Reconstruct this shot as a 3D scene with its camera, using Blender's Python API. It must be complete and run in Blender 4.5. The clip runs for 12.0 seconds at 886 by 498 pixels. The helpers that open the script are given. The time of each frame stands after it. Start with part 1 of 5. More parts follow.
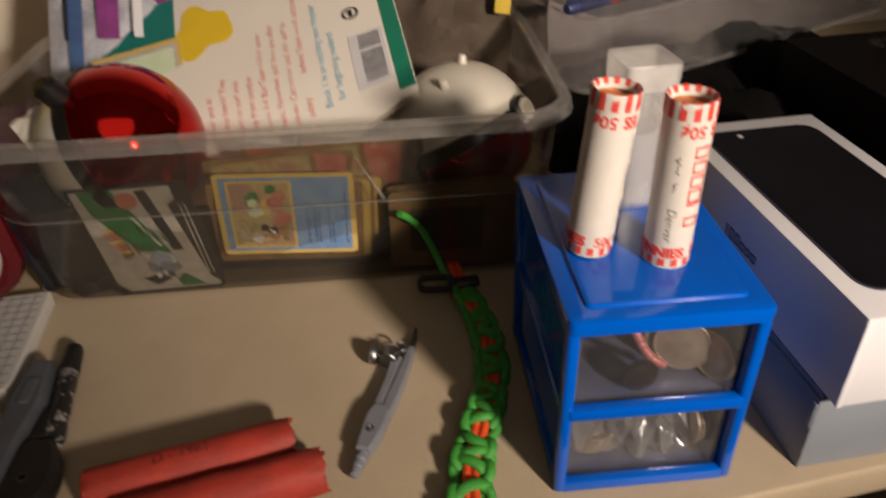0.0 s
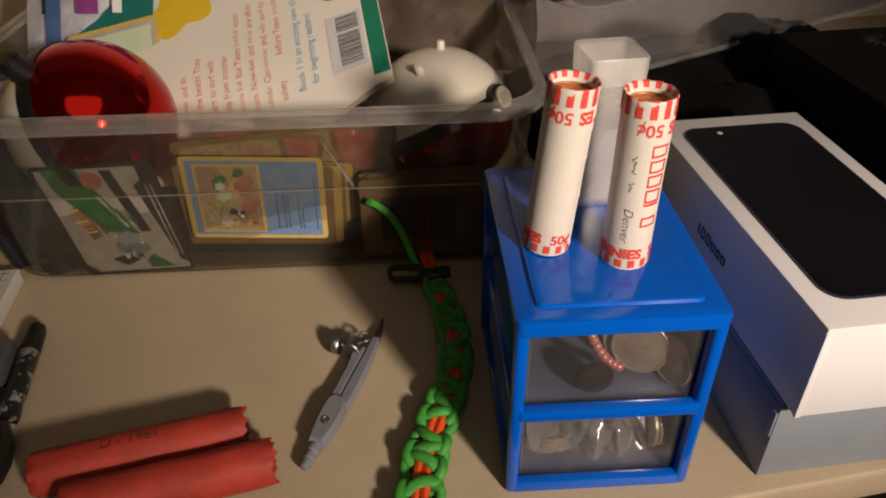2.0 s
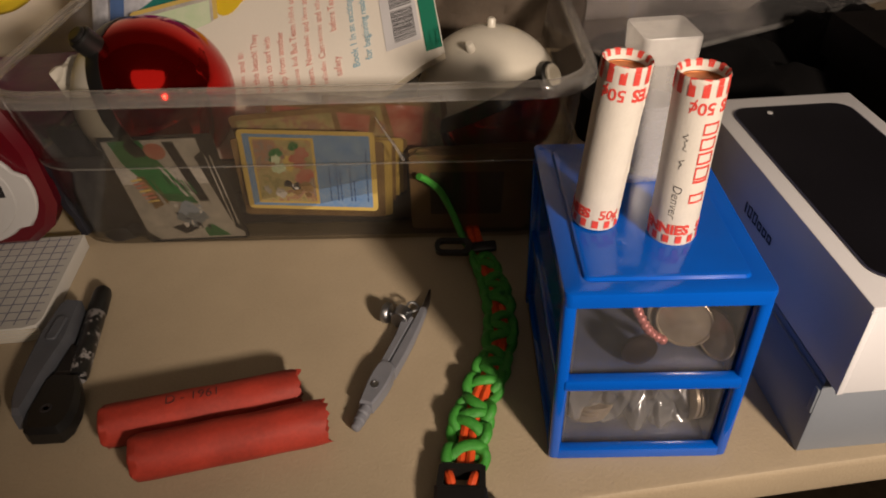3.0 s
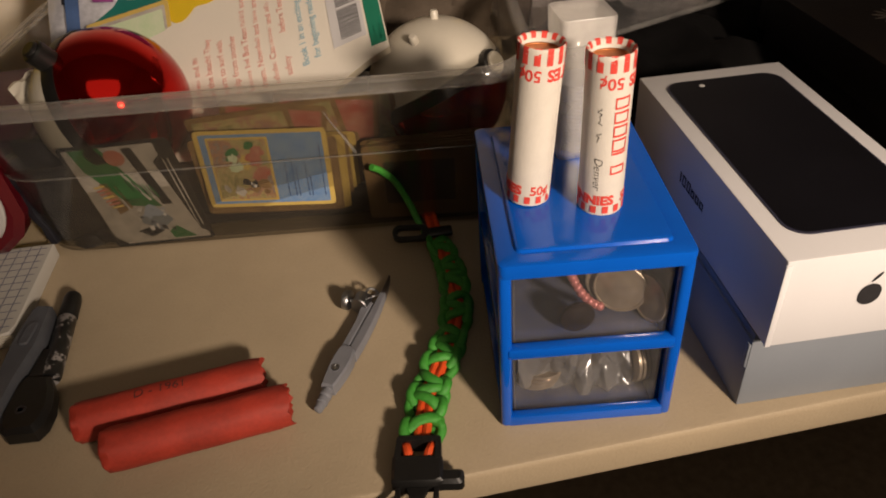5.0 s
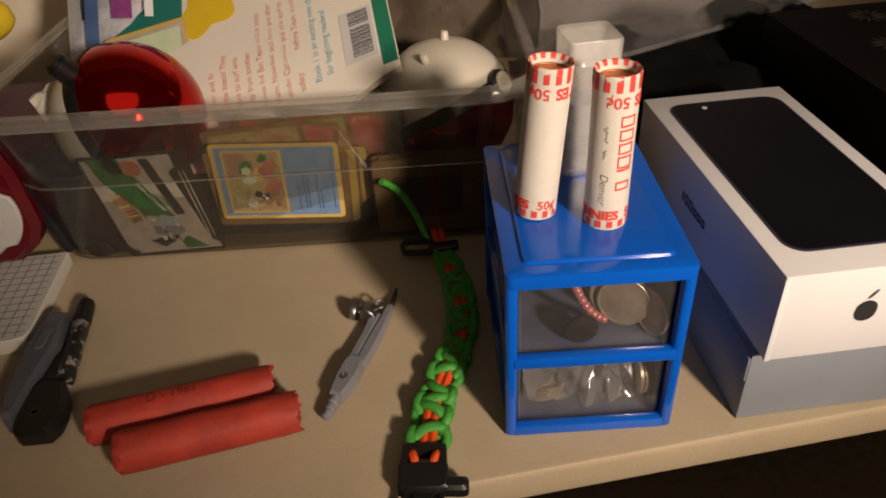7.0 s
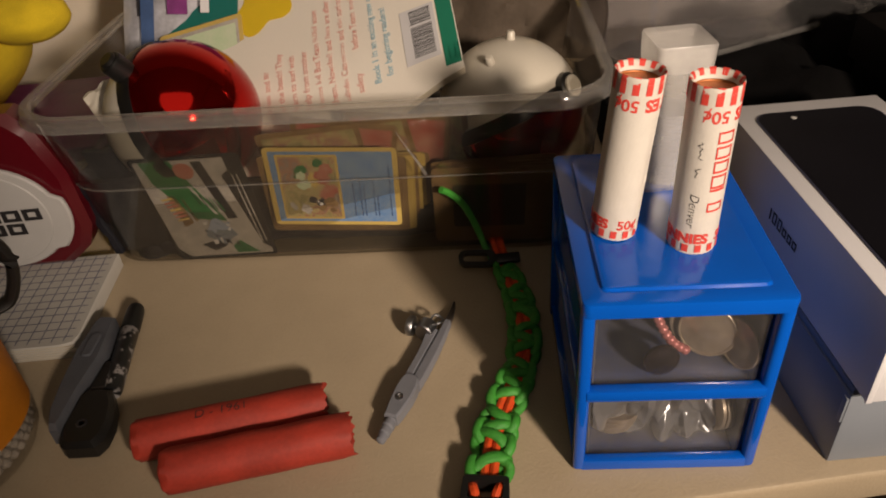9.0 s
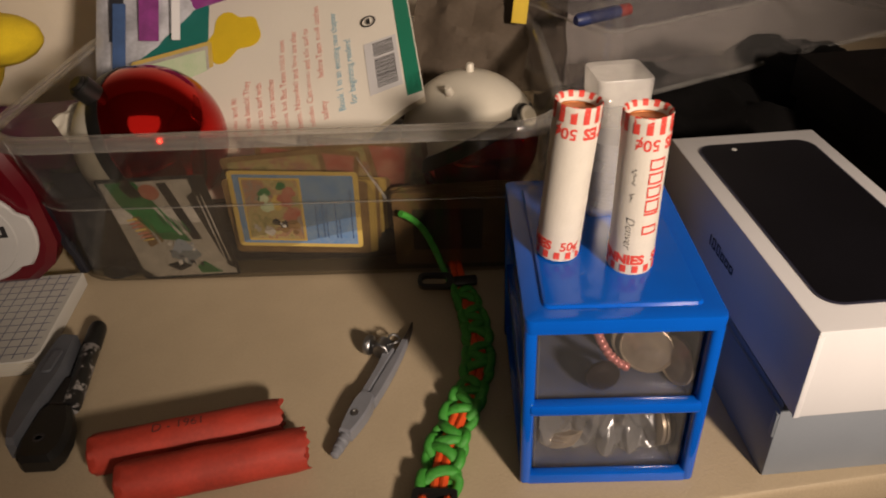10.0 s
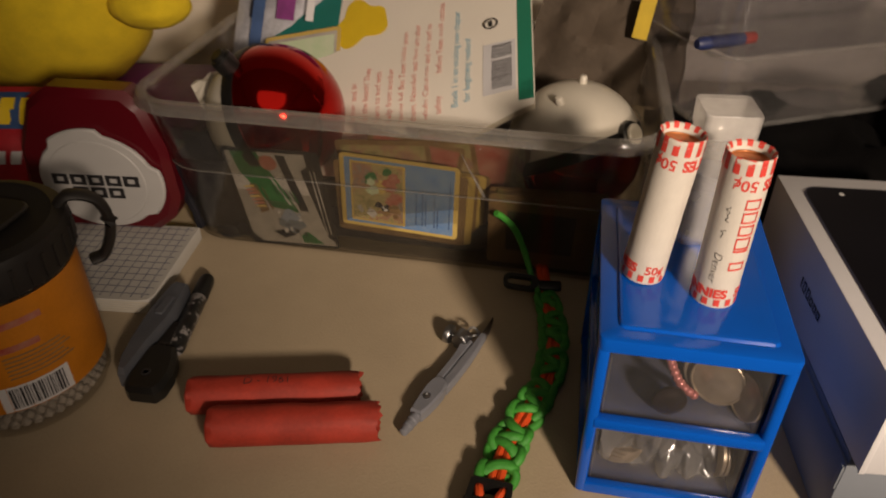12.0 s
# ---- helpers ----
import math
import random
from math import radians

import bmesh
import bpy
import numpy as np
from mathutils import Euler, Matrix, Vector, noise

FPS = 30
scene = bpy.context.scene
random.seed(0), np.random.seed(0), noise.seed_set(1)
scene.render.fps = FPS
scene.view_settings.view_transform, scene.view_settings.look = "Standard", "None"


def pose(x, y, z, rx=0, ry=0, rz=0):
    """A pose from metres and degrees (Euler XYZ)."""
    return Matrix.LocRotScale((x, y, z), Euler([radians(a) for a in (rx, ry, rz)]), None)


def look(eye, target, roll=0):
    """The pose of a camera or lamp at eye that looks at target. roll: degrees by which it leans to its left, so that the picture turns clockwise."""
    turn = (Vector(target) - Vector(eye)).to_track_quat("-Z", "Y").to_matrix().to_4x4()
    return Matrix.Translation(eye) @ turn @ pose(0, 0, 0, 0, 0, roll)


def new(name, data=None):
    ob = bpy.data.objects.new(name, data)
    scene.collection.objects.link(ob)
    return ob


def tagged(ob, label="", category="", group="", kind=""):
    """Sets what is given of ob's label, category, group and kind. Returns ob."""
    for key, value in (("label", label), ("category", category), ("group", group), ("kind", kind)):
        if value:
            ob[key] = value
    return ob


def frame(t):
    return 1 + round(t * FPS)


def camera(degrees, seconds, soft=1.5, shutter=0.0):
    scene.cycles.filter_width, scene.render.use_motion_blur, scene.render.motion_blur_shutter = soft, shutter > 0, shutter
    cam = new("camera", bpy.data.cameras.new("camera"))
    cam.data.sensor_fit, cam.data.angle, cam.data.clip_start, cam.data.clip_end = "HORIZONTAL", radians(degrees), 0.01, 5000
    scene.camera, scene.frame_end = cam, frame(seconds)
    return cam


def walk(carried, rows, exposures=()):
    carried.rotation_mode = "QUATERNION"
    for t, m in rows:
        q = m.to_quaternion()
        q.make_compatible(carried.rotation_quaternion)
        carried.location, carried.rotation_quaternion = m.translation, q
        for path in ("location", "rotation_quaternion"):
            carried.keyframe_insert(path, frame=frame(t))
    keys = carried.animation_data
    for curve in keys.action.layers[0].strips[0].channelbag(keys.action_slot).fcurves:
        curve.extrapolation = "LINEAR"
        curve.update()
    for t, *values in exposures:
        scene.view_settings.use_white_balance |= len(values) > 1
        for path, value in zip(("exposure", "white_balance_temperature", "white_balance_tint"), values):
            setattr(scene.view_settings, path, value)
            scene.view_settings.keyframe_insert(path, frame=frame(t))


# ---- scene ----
cam = camera(62.2, 12.0, soft=1.9, shutter=0.4)
PATH = [
    (0, (-0.061, -0.209, 0.278), (0.056, 1.44, -0.848), -1.8),
    (0.5, (-0.049, -0.206, 0.263), (0.193, 1.366, -0.95), 0.9),
    (1, (-0.039, -0.2, 0.268), (0.191, 1.388, -0.925), 0.2),
    (1.5, (-0.04, -0.199, 0.276), (0.108, 1.429, -0.875), -1.6),
    (2, (-0.037, -0.202, 0.277), (0.048, 1.422, -0.887), -0.6),
    (2.5, (-0.04, -0.206, 0.279), (-0.023, 1.395, -0.92), -1.5),
    (3, (-0.043, -0.212, 0.281), (-0.061, 1.381, -0.928), -1.6),
    (4.8, (-0.021, -0.228, 0.287), (-0.023, 1.35, -0.942), -5.0),
    (5, (-0.021, -0.229, 0.285), (-0.022, 1.356, -0.935), -4.7),
    (5.5, (-0.018, -0.23, 0.285), (-0.04, 1.356, -0.934), -5.2),
    (6, (-0.021, -0.234, 0.287), (-0.049, 1.368, -0.91), -5.0),
    (6.5, (-0.023, -0.238, 0.286), (-0.026, 1.374, -0.898), -4.1),
    (7, (-0.025, -0.239, 0.288), (-0.024, 1.379, -0.888), -3.7),
    (7.5, (-0.029, -0.235, 0.293), (-0.094, 1.401, -0.855), -4.0),
    (7.7, (-0.029, -0.231, 0.297), (-0.15, 1.413, -0.836), -5.3),
    (9.3, (-0.037, -0.213, 0.282), (-0.138, 1.393, -0.905), -4.0),
    (9.5, (-0.036, -0.213, 0.282), (-0.094, 1.396, -0.905), -2.1),
    (10, (-0.025, -0.228, 0.287), (-0.07, 1.431, -0.83), -2.6),
    (10.5, (-0.018, -0.223, 0.289), (0.05, 1.432, -0.832), -0.4),
    (11, (-0.033, -0.239, 0.298), (-0.02, 1.415, -0.827), -0.6),
    (11.5, (-0.039, -0.223, 0.3), (-0.162, 1.354, -0.925), -0.2),
    (12, (-0.024, -0.239, 0.302), (-0.312, 1.378, -0.839), 0.5),
]
walk(cam, [(t, look(eye, target, roll)) for t, eye, target, roll in PATH],
     exposures=[(0.0, 0.14, 6150, 10), (2.5, 0.0, 6350, 10), (5.5, 0.0, 6650, 10), (7.5, 0.02, 6650, 10), (9.5, -0.02, 6500, 10), (11.2, -0.02, 6600, 10), (12.0, -0.24, 6700, 10)])

# ---- light ----
world = bpy.data.worlds.new("room_air")
scene.world = world
world.use_nodes = True
world.node_tree.nodes["Background"].inputs[0].default_value = (1.0, 0.8, 0.6, 1)
world.node_tree.nodes["Background"].inputs[1].default_value = 0.06

# one shaded lamp, to the right of the viewer
lamp_data = bpy.data.lights.new("room_lamp", "SPOT")
lamp_data.shadow_soft_size, lamp_data.spot_size, lamp_data.spot_blend = 0.045, radians(51), 1.0
lamp_data.energy, lamp_data.color = 58.0, (1.0, 0.81, 0.65)
lamp = new("room_lamp", lamp_data)
lamp.matrix_world = look((0.387, -0.70, 0.46), (0.043, 0.19, 0.152))
# added dim fill light, no fixture seen; lifts the shadows overall
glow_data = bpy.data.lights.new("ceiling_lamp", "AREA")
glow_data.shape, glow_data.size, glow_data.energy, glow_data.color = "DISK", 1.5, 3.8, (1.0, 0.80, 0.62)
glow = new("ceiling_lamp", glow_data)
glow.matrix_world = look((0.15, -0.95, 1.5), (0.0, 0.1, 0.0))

# ---- materials ----
def material(name, base, rough=0.5, metal=0.0, vary=0.12, scale=60.0, fine=900.0, bump=0.05, spec=0.5, coat=0.0, second=None):
    m = bpy.data.materials.new(name)
    m.use_nodes = True
    nt = m.node_tree
    b = nt.nodes["Principled BSDF"]
    tc = nt.nodes.new("ShaderNodeTexCoord")
    n1 = nt.nodes.new("ShaderNodeTexNoise")
    n1.inputs["Scale"].default_value, n1.inputs["Detail"].default_value = scale, 6
    n2 = nt.nodes.new("ShaderNodeTexNoise")
    n2.inputs["Scale"].default_value, n2.inputs["Detail"].default_value = fine, 3
    for n in (n1, n2):
        nt.links.new(tc.outputs["Object"], n.inputs["Vector"])
    ramp = nt.nodes.new("ShaderNodeValToRGB")
    c2 = second if second else tuple(c * (1 - 2 * vary) for c in base)
    ramp.color_ramp.elements[0].position, ramp.color_ramp.elements[1].position = 0.3, 0.7
    ramp.color_ramp.elements[0].color, ramp.color_ramp.elements[1].color = (*c2, 1), (*base, 1)
    mixf = nt.nodes.new("ShaderNodeMath")
    mixf.operation = "MULTIPLY_ADD"
    mixf.inputs[1].default_value = 0.3
    nt.links.new(n2.outputs["Fac"], mixf.inputs[0])
    sc = nt.nodes.new("ShaderNodeMath")
    sc.operation = "MULTIPLY"
    sc.inputs[1].default_value = 0.7
    nt.links.new(n1.outputs["Fac"], sc.inputs[0])
    nt.links.new(sc.outputs[0], mixf.inputs[2])
    nt.links.new(mixf.outputs[0], ramp.inputs["Fac"])
    nt.links.new(ramp.outputs["Color"], b.inputs["Base Color"])
    b.inputs["Roughness"].default_value = rough
    b.inputs["Metallic"].default_value = metal
    b.inputs["Specular IOR Level"].default_value = spec
    b.inputs["Coat Weight"].default_value = coat
    b.inputs["Coat Roughness"].default_value = 0.15
    if bump:
        bp = nt.nodes.new("ShaderNodeBump")
        bp.inputs["Strength"].default_value, bp.inputs["Distance"].default_value = bump, 0.001
        nt.links.new(mixf.outputs[0], bp.inputs["Height"])
        nt.links.new(bp.outputs["Normal"], b.inputs["Normal"])
    return m


def clear_plastic(name, tint=(0.9, 0.9, 0.88), haze=0.12, gloss=0.12, rough=0.08, smudge=40.0):
    """See-through plastic sheet: clear, a little milky, with a glossy face and uneven smudges."""
    m = bpy.data.materials.new(name)
    m.use_nodes = True
    nt = m.node_tree
    nt.nodes.remove(nt.nodes["Principled BSDF"])
    out = nt.nodes["Material Output"]
    tr = nt.nodes.new("ShaderNodeBsdfTransparent")
    tr.inputs[0].default_value = (*tint, 1)
    df = nt.nodes.new("ShaderNodeBsdfDiffuse")
    df.inputs[0].default_value = (0.75, 0.73, 0.7, 1)
    tl = nt.nodes.new("ShaderNodeBsdfTranslucent")
    tl.inputs[0].default_value = (0.75, 0.73, 0.7, 1)
    milk = nt.nodes.new("ShaderNodeMixShader")
    milk.inputs[0].default_value = 0.5
    nt.links.new(df.outputs[0], milk.inputs[1])
    nt.links.new(tl.outputs[0], milk.inputs[2])
    gl = nt.nodes.new("ShaderNodeBsdfGlossy")
    gl.inputs["Roughness"].default_value = rough
    tc = nt.nodes.new("ShaderNodeTexCoord")
    ns = nt.nodes.new("ShaderNodeTexNoise")
    ns.inputs["Scale"].default_value, ns.inputs["Detail"].default_value = smudge, 7
    nt.links.new(tc.outputs["Object"], ns.inputs["Vector"])
    mr = nt.nodes.new("ShaderNodeMapRange")
    mr.inputs["From Min"].default_value, mr.inputs["From Max"].default_value = 0.3, 0.75
    mr.inputs["To Min"].default_value, mr.inputs["To Max"].default_value = haze * 0.75, haze * 1.3
    nt.links.new(ns.outputs["Fac"], mr.inputs["Value"])
    m1 = nt.nodes.new("ShaderNodeMixShader")
    nt.links.new(mr.outputs[0], m1.inputs[0])
    nt.links.new(tr.outputs[0], m1.inputs[1])
    nt.links.new(milk.outputs[0], m1.inputs[2])
    lw = nt.nodes.new("ShaderNodeLayerWeight")
    lw.inputs["Blend"].default_value = 0.5
    pw = nt.nodes.new("ShaderNodeMath")
    pw.operation = "POWER"
    pw.inputs[1].default_value = 4.0
    nt.links.new(lw.outputs["Facing"], pw.inputs[0])
    fr = nt.nodes.new("ShaderNodeMath")
    fr.operation = "MULTIPLY_ADD"
    fr.inputs[1].default_value, fr.inputs[2].default_value = 0.6, gloss * 0.3
    nt.links.new(pw.outputs[0], fr.inputs[0])
    m2 = nt.nodes.new("ShaderNodeMixShader")
    nt.links.new(fr.outputs[0], m2.inputs[0])
    nt.links.new(m1.outputs[0], m2.inputs[1])
    nt.links.new(gl.outputs[0], m2.inputs[2])
    nt.links.new(m2.outputs[0], out.inputs["Surface"])
    return m


M = {}
M["shelf"] = material("cream_laminate", (0.40, 0.32, 0.215), 0.52, vary=0.09, scale=18, fine=620, bump=1.0)
[n for n in M["shelf"].node_tree.nodes if n.type == "BUMP"][0].inputs["Distance"].default_value = 0.0009
M["wall"] = material("cream_wall_paint", (0.72, 0.64, 0.52), 0.8, vary=0.04, scale=14, fine=160, bump=0.4)
M["carpet"] = material("brown_carpet", (0.34, 0.26, 0.175), 0.95, vary=0.2, scale=60, fine=700, bump=0.8)
# dark brown for the unseen walls, chosen to dim bounce and reflections
M["far_wall"] = material("brown_panelling", (0.16, 0.11, 0.075), 0.6, vary=0.15, scale=9, fine=120, bump=0.2)
M["ceiling"] = material("white_ceiling", (0.42, 0.38, 0.33), 0.9, vary=0.03, scale=8, fine=120, bump=0.3)
M["blue"] = material("blue_plastic", (0.002, 0.086, 0.48), 0.11, vary=0.05, scale=40, fine=1200, bump=0.02, spec=0.5)
M["window"] = clear_plastic("frosted_drawer_plastic", (0.90, 0.90, 0.91), 0.035, 0.12, 0.16, 60)
M["bin"] = clear_plastic("clear_bin_plastic", (0.83, 0.82, 0.79), 0.018, 0.14, 0.07, 30)
M["rim"] = clear_plastic("clear_rim_plastic", (0.93, 0.92, 0.90), 0.15, 0.25, 0.10, 50)
M["tray"] = clear_plastic("milky_tray_plastic", (0.74, 0.73, 0.72), 0.18, 0.10, 0.3, 60)
M["tube"] = clear_plastic("frosted_tube_plastic", (0.95, 0.94, 0.93), 0.25, 0.12, 0.3, 70)
M["cap"] = clear_plastic("frosted_cap_plastic", (0.95, 0.94, 0.93), 0.42, 0.12, 0.3, 70)
M["paper"] = material("white_wrapper_paper", (0.58, 0.54, 0.475), 0.75, vary=0.05, scale=120, fine=900, bump=0.25)
M["print_red"] = material("red_print", (0.62, 0.05, 0.035), 0.7, vary=0.12, scale=300, fine=1500)
M["copper"] = material("copper_coin", (0.80, 0.30, 0.11), 0.4, 0.5, vary=0.2, scale=200, fine=1200, bump=0.2)
M["brown_coin"] = material("tarnished_coin", (0.025, 0.014, 0.012), 0.45, 0.5, vary=0.2, scale=200, bump=0.2)
M["silver"] = material("nickel_coin", (0.60, 0.49, 0.36), 0.30, 0.65, vary=0.15, scale=250, fine=1500, bump=0.25)
M["red_paper"] = material("red_wrapper_paper", (0.41, 0.036, 0.018), 0.65, vary=0.27, scale=45, fine=500, bump=0.4)
M["ink"] = material("black_ink", (0.02, 0.018, 0.02), 0.6, vary=0.2, scale=300, fine=1500)
M["box_white"] = material("white_coated_card", (0.62, 0.61, 0.62), 0.38, vary=0.02, scale=30, fine=500, bump=0.04)
M["box_grey"] = material("blue_grey_card", (0.20, 0.22, 0.25), 0.5, vary=0.05, scale=35, fine=600, bump=0.06)
M["phone"] = material("black_gloss_print", (0.008, 0.0075, 0.010), 0.34, vary=0.2, scale=20, fine=400, bump=0.02, spec=0.08)
M["phone_rim"] = material("dark_blue_edge_print", (0.035, 0.035, 0.06), 0.3, vary=0.1)
M["grey_plastic"] = material("grey_plastic", (0.19, 0.195, 0.22), 0.45, vary=0.08, scale=120, fine=900, bump=0.08)
M["grey_dark"] = material("dark_grey_plastic", (0.085, 0.09, 0.105), 0.55, vary=0.15, scale=90, fine=900, bump=0.15)
M["steel"] = material("bright_steel", (0.42, 0.42, 0.43), 0.36, 1.0, vary=0.1, scale=200, fine=1500, bump=0.05)
M["lead"] = material("worn_dark_steel", (0.16, 0.13, 0.12), 0.35, 0.8, vary=0.2, scale=150)
M["black"] = material("black_plastic", (0.010, 0.0095, 0.009), 0.42, vary=0.2, scale=90, fine=900, bump=0.08)
M["black_matt"] = material("black_cloth", (0.003, 0.0025, 0.0025), 0.95, vary=0.3, scale=60, fine=700, bump=0.5, spec=0.1)
M["green_cord"] = material("green_nylon_cord", (0.05, 0.30, 0.032), 0.6, vary=0.18, scale=300, fine=2200, bump=0.6)
M["orange_cord"] = material("orange_nylon_cord", (0.80, 0.085, 0.012), 0.6, vary=0.15, scale=300, fine=2200, bump=0.6)
M["red_chrome"] = material("red_chrome_plastic", (0.48, 0.010, 0.007), 0.09, 0.95, vary=0.08, scale=20, fine=200, bump=0.0)
M["ball_white"] = material("warm_white_plastic", (0.55, 0.51, 0.43), 0.35, vary=0.04, scale=30, fine=600, bump=0.03)
M["book"] = material("cream_book_cover", (0.80, 0.75, 0.66), 0.42, vary=0.03, scale=18, fine=500, bump=0.04)
M["book_green"] = material("green_cover_print", (0.015, 0.20, 0.12), 0.42, vary=0.06, scale=40)
M["teal"] = material("teal_cover_print", (0.01, 0.20, 0.17), 0.45, vary=0.08, scale=40)
M["pages"] = material("cream_page_edges", (0.62, 0.55, 0.42), 0.85, vary=0.12, scale=60, fine=1500, bump=0.4)
M["pink"] = material("pink_print", (0.72, 0.33, 0.28), 0.6, vary=0.1, scale=300)
M["light_blue"] = material("blue_text_print", (0.25, 0.48, 0.60), 0.6, vary=0.1, scale=300)
M["yellow_print"] = material("yellow_print", (0.80, 0.56, 0.02), 0.5, vary=0.06, scale=60)
M["card_yellow"] = material("yellow_card_border", (0.58, 0.42, 0.12), 0.4, vary=0.08, scale=60)
M["card_blue"] = material("blue_card_print", (0.09, 0.20, 0.42), 0.4, vary=0.2, scale=90, fine=400, second=(0.22, 0.31, 0.43))
M["card_art"] = material("muted_card_picture", (0.46, 0.41, 0.32), 0.4, scale=34, fine=420, second=(0.15, 0.13, 0.08))
_r = [n for n in M["card_art"].node_tree.nodes if n.type == "VALTORGB"][0].color_ramp
for _p, _c in ((0.42, (0.24, 0.21, 0.09, 1)), (0.49, (0.40, 0.33, 0.15, 1)), (0.55, (0.34, 0.17, 0.11, 1)), (0.62, (0.24, 0.20, 0.17, 1))):
    _r.elements.new(_p).color = _c
M["card_pale"] = material("pale_card_print", (0.50, 0.46, 0.41), 0.42, scale=120, fine=500, second=(0.28, 0.26, 0.24))
M["card_green"] = material("green_card_print", (0.03, 0.17, 0.05), 0.4, vary=0.2, scale=100)
M["card_red"] = material("red_card_print", (0.34, 0.045, 0.035), 0.4, vary=0.2, scale=70, fine=300, second=(0.42, 0.22, 0.15))
M["card_lime"] = material("pale_green_picture", (0.45, 0.58, 0.36), 0.42, scale=110, fine=500, second=(0.58, 0.62, 0.46))
M["card_brown"] = material("brown_card_back", (0.30, 0.19, 0.08), 0.5, vary=0.2, scale=70, second=(0.14, 0.08, 0.04))
M["foil"] = material("silver_foil_pack", (0.66, 0.66, 0.72), 0.35, 0.4, vary=0.25, scale=55, fine=260, bump=0.5)
M["foil_dark"] = material("dark_foil_pack", (0.03, 0.03, 0.04), 0.42, 0.2, vary=0.3, scale=60, fine=300, bump=0.6)
M["foil_blue"] = material("blue_pack_print", (0.05, 0.10, 0.24), 0.35, vary=0.2, scale=60)
M["foil_purple"] = material("purple_pack_print", (0.25, 0.04, 0.22), 0.35, vary=0.25, scale=80)
M["grid_paper"] = material("white_pad_paper", (0.50, 0.48, 0.44), 0.8, vary=0.03, scale=60, fine=900, bump=0.1)
M["grid_line"] = material("blue_grid_line", (0.13, 0.13, 0.20), 0.7, vary=0.1, scale=300)
M["red_plastic"] = material("dark_red_plastic", (0.095, 0.003, 0.008), 0.28, vary=0.06, scale=40, fine=600, bump=0.04)
M["disc"] = material("grey_white_plastic", (0.48, 0.47, 0.46), 0.4, vary=0.04, scale=50)
M["plush"] = material("yellow_plush_fur", (0.80, 0.58, 0.02), 0.95, vary=0.12, scale=70, fine=900, bump=1.0)
M["candy_red"] = material("red_candy_wrapper", (0.45, 0.02, 0.03), 0.35, vary=0.2, scale=40, fine=250, bump=0.5)
M["jar"] = clear_plastic("clear_jar_plastic", (0.97, 0.96, 0.94), 0.03, 0.15, 0.06, 40)
M["label"] = material("orange_paper_label", (0.58, 0.20, 0.010), 0.5, vary=0.12, scale=50, fine=500, bump=0.05)
M["label_yellow"] = material("yellow_paper_label", (0.75, 0.45, 0.03), 0.5, vary=0.1, scale=50)
M["pellet"] = material("grey_pellets", (0.42, 0.38, 0.34), 0.5, vary=0.15, scale=200)
M["lid_black"] = material("ribbed_black_lid", (0.012, 0.010, 0.009), 0.55, vary=0.15, scale=90, fine=700, bump=0.1)
M["big_bin"] = clear_plastic("cloudy_bin_plastic", (0.80, 0.80, 0.83), 0.035, 0.12, 0.14, 18)
M["marker_blue"] = material("blue_marker_plastic", (0.018, 0.028, 0.10), 0.45, vary=0.08)
M["marker_red"] = material("red_marker_plastic", (0.30, 0.03, 0.02), 0.45, vary=0.08)
M["dark_box"] = material("dark_patterned_card", (0.006, 0.004, 0.003), 0.7, scale=45, fine=300, second=(0.003, 0.002, 0.002), bump=0.2, spec=0.08)
M["bronze"] = material("dull_bronze_print", (0.030, 0.020, 0.013), 0.5, vary=0.25, scale=150)
M["scuffed"] = material("scuffed_pen_barrel", (0.26, 0.245, 0.24), 0.35, scale=75, fine=420, second=(0.012, 0.012, 0.012), bump=0.1)
_r = [n for n in M["scuffed"].node_tree.nodes if n.type == "VALTORGB"][0].color_ramp
_r.elements[0].position, _r.elements[1].position = 0.50, 0.54
M["yellow_tag"] = material("yellow_paper_tag", (0.60, 0.42, 0.03), 0.6, vary=0.1)
M["tan_paper"] = material("crumpled_tan_paper", (0.085, 0.062, 0.042), 0.85, vary=0.15, scale=35, fine=300, bump=0.8)
M["bead"] = material("pink_pearl_bead", (0.55, 0.20, 0.18), 0.25, 0.3, vary=0.1, scale=300)
M["bag"] = clear_plastic("crinkled_bag_film", (0.92, 0.91, 0.89), 0.42, 0.50, 0.22, 45)


# ---- mesh helpers ----
def part(name, bm, mat, parent=None, label="", smooth=True, m=None):
    me = bpy.data.meshes.new(name)
    bmesh.ops.recalc_face_normals(bm, faces=bm.faces)
    bm.to_mesh(me)
    bm.free()
    me.materials.append(mat if not isinstance(mat, str) else M[mat])
    ob = new(name, me)
    if smooth:
        me.shade_smooth()
        me.set_sharp_from_angle(angle=radians(38))
    if parent is not None:
        ob.parent = parent
    if m is not None:
        ob.matrix_basis = m
    if label:
        ob["label"] = label
    return ob


def thing(name, m, label, category, group=""):
    ob = new(name)
    ob.empty_display_size = 0.01
    ob.matrix_basis = m
    return tagged(ob, label, category, group)


def bm_box(x0, x1, y0, y1, z0, z1, r=0.0, seg=2, bm=None):
    bm = bm or bmesh.new()
    g = bmesh.ops.create_cube(bm, size=1.0)
    for v in g["verts"]:
        v.co = Vector(((x0 + x1) / 2 + v.co.x * (x1 - x0), (y0 + y1) / 2 + v.co.y * (y1 - y0), (z0 + z1) / 2 + v.co.z * (z1 - z0)))
    if r:
        es = list({e for v in g["verts"] for e in v.link_edges})
        bmesh.ops.bevel(bm, geom=es, offset=r, segments=seg, profile=0.5, affect="EDGES")
    return bm


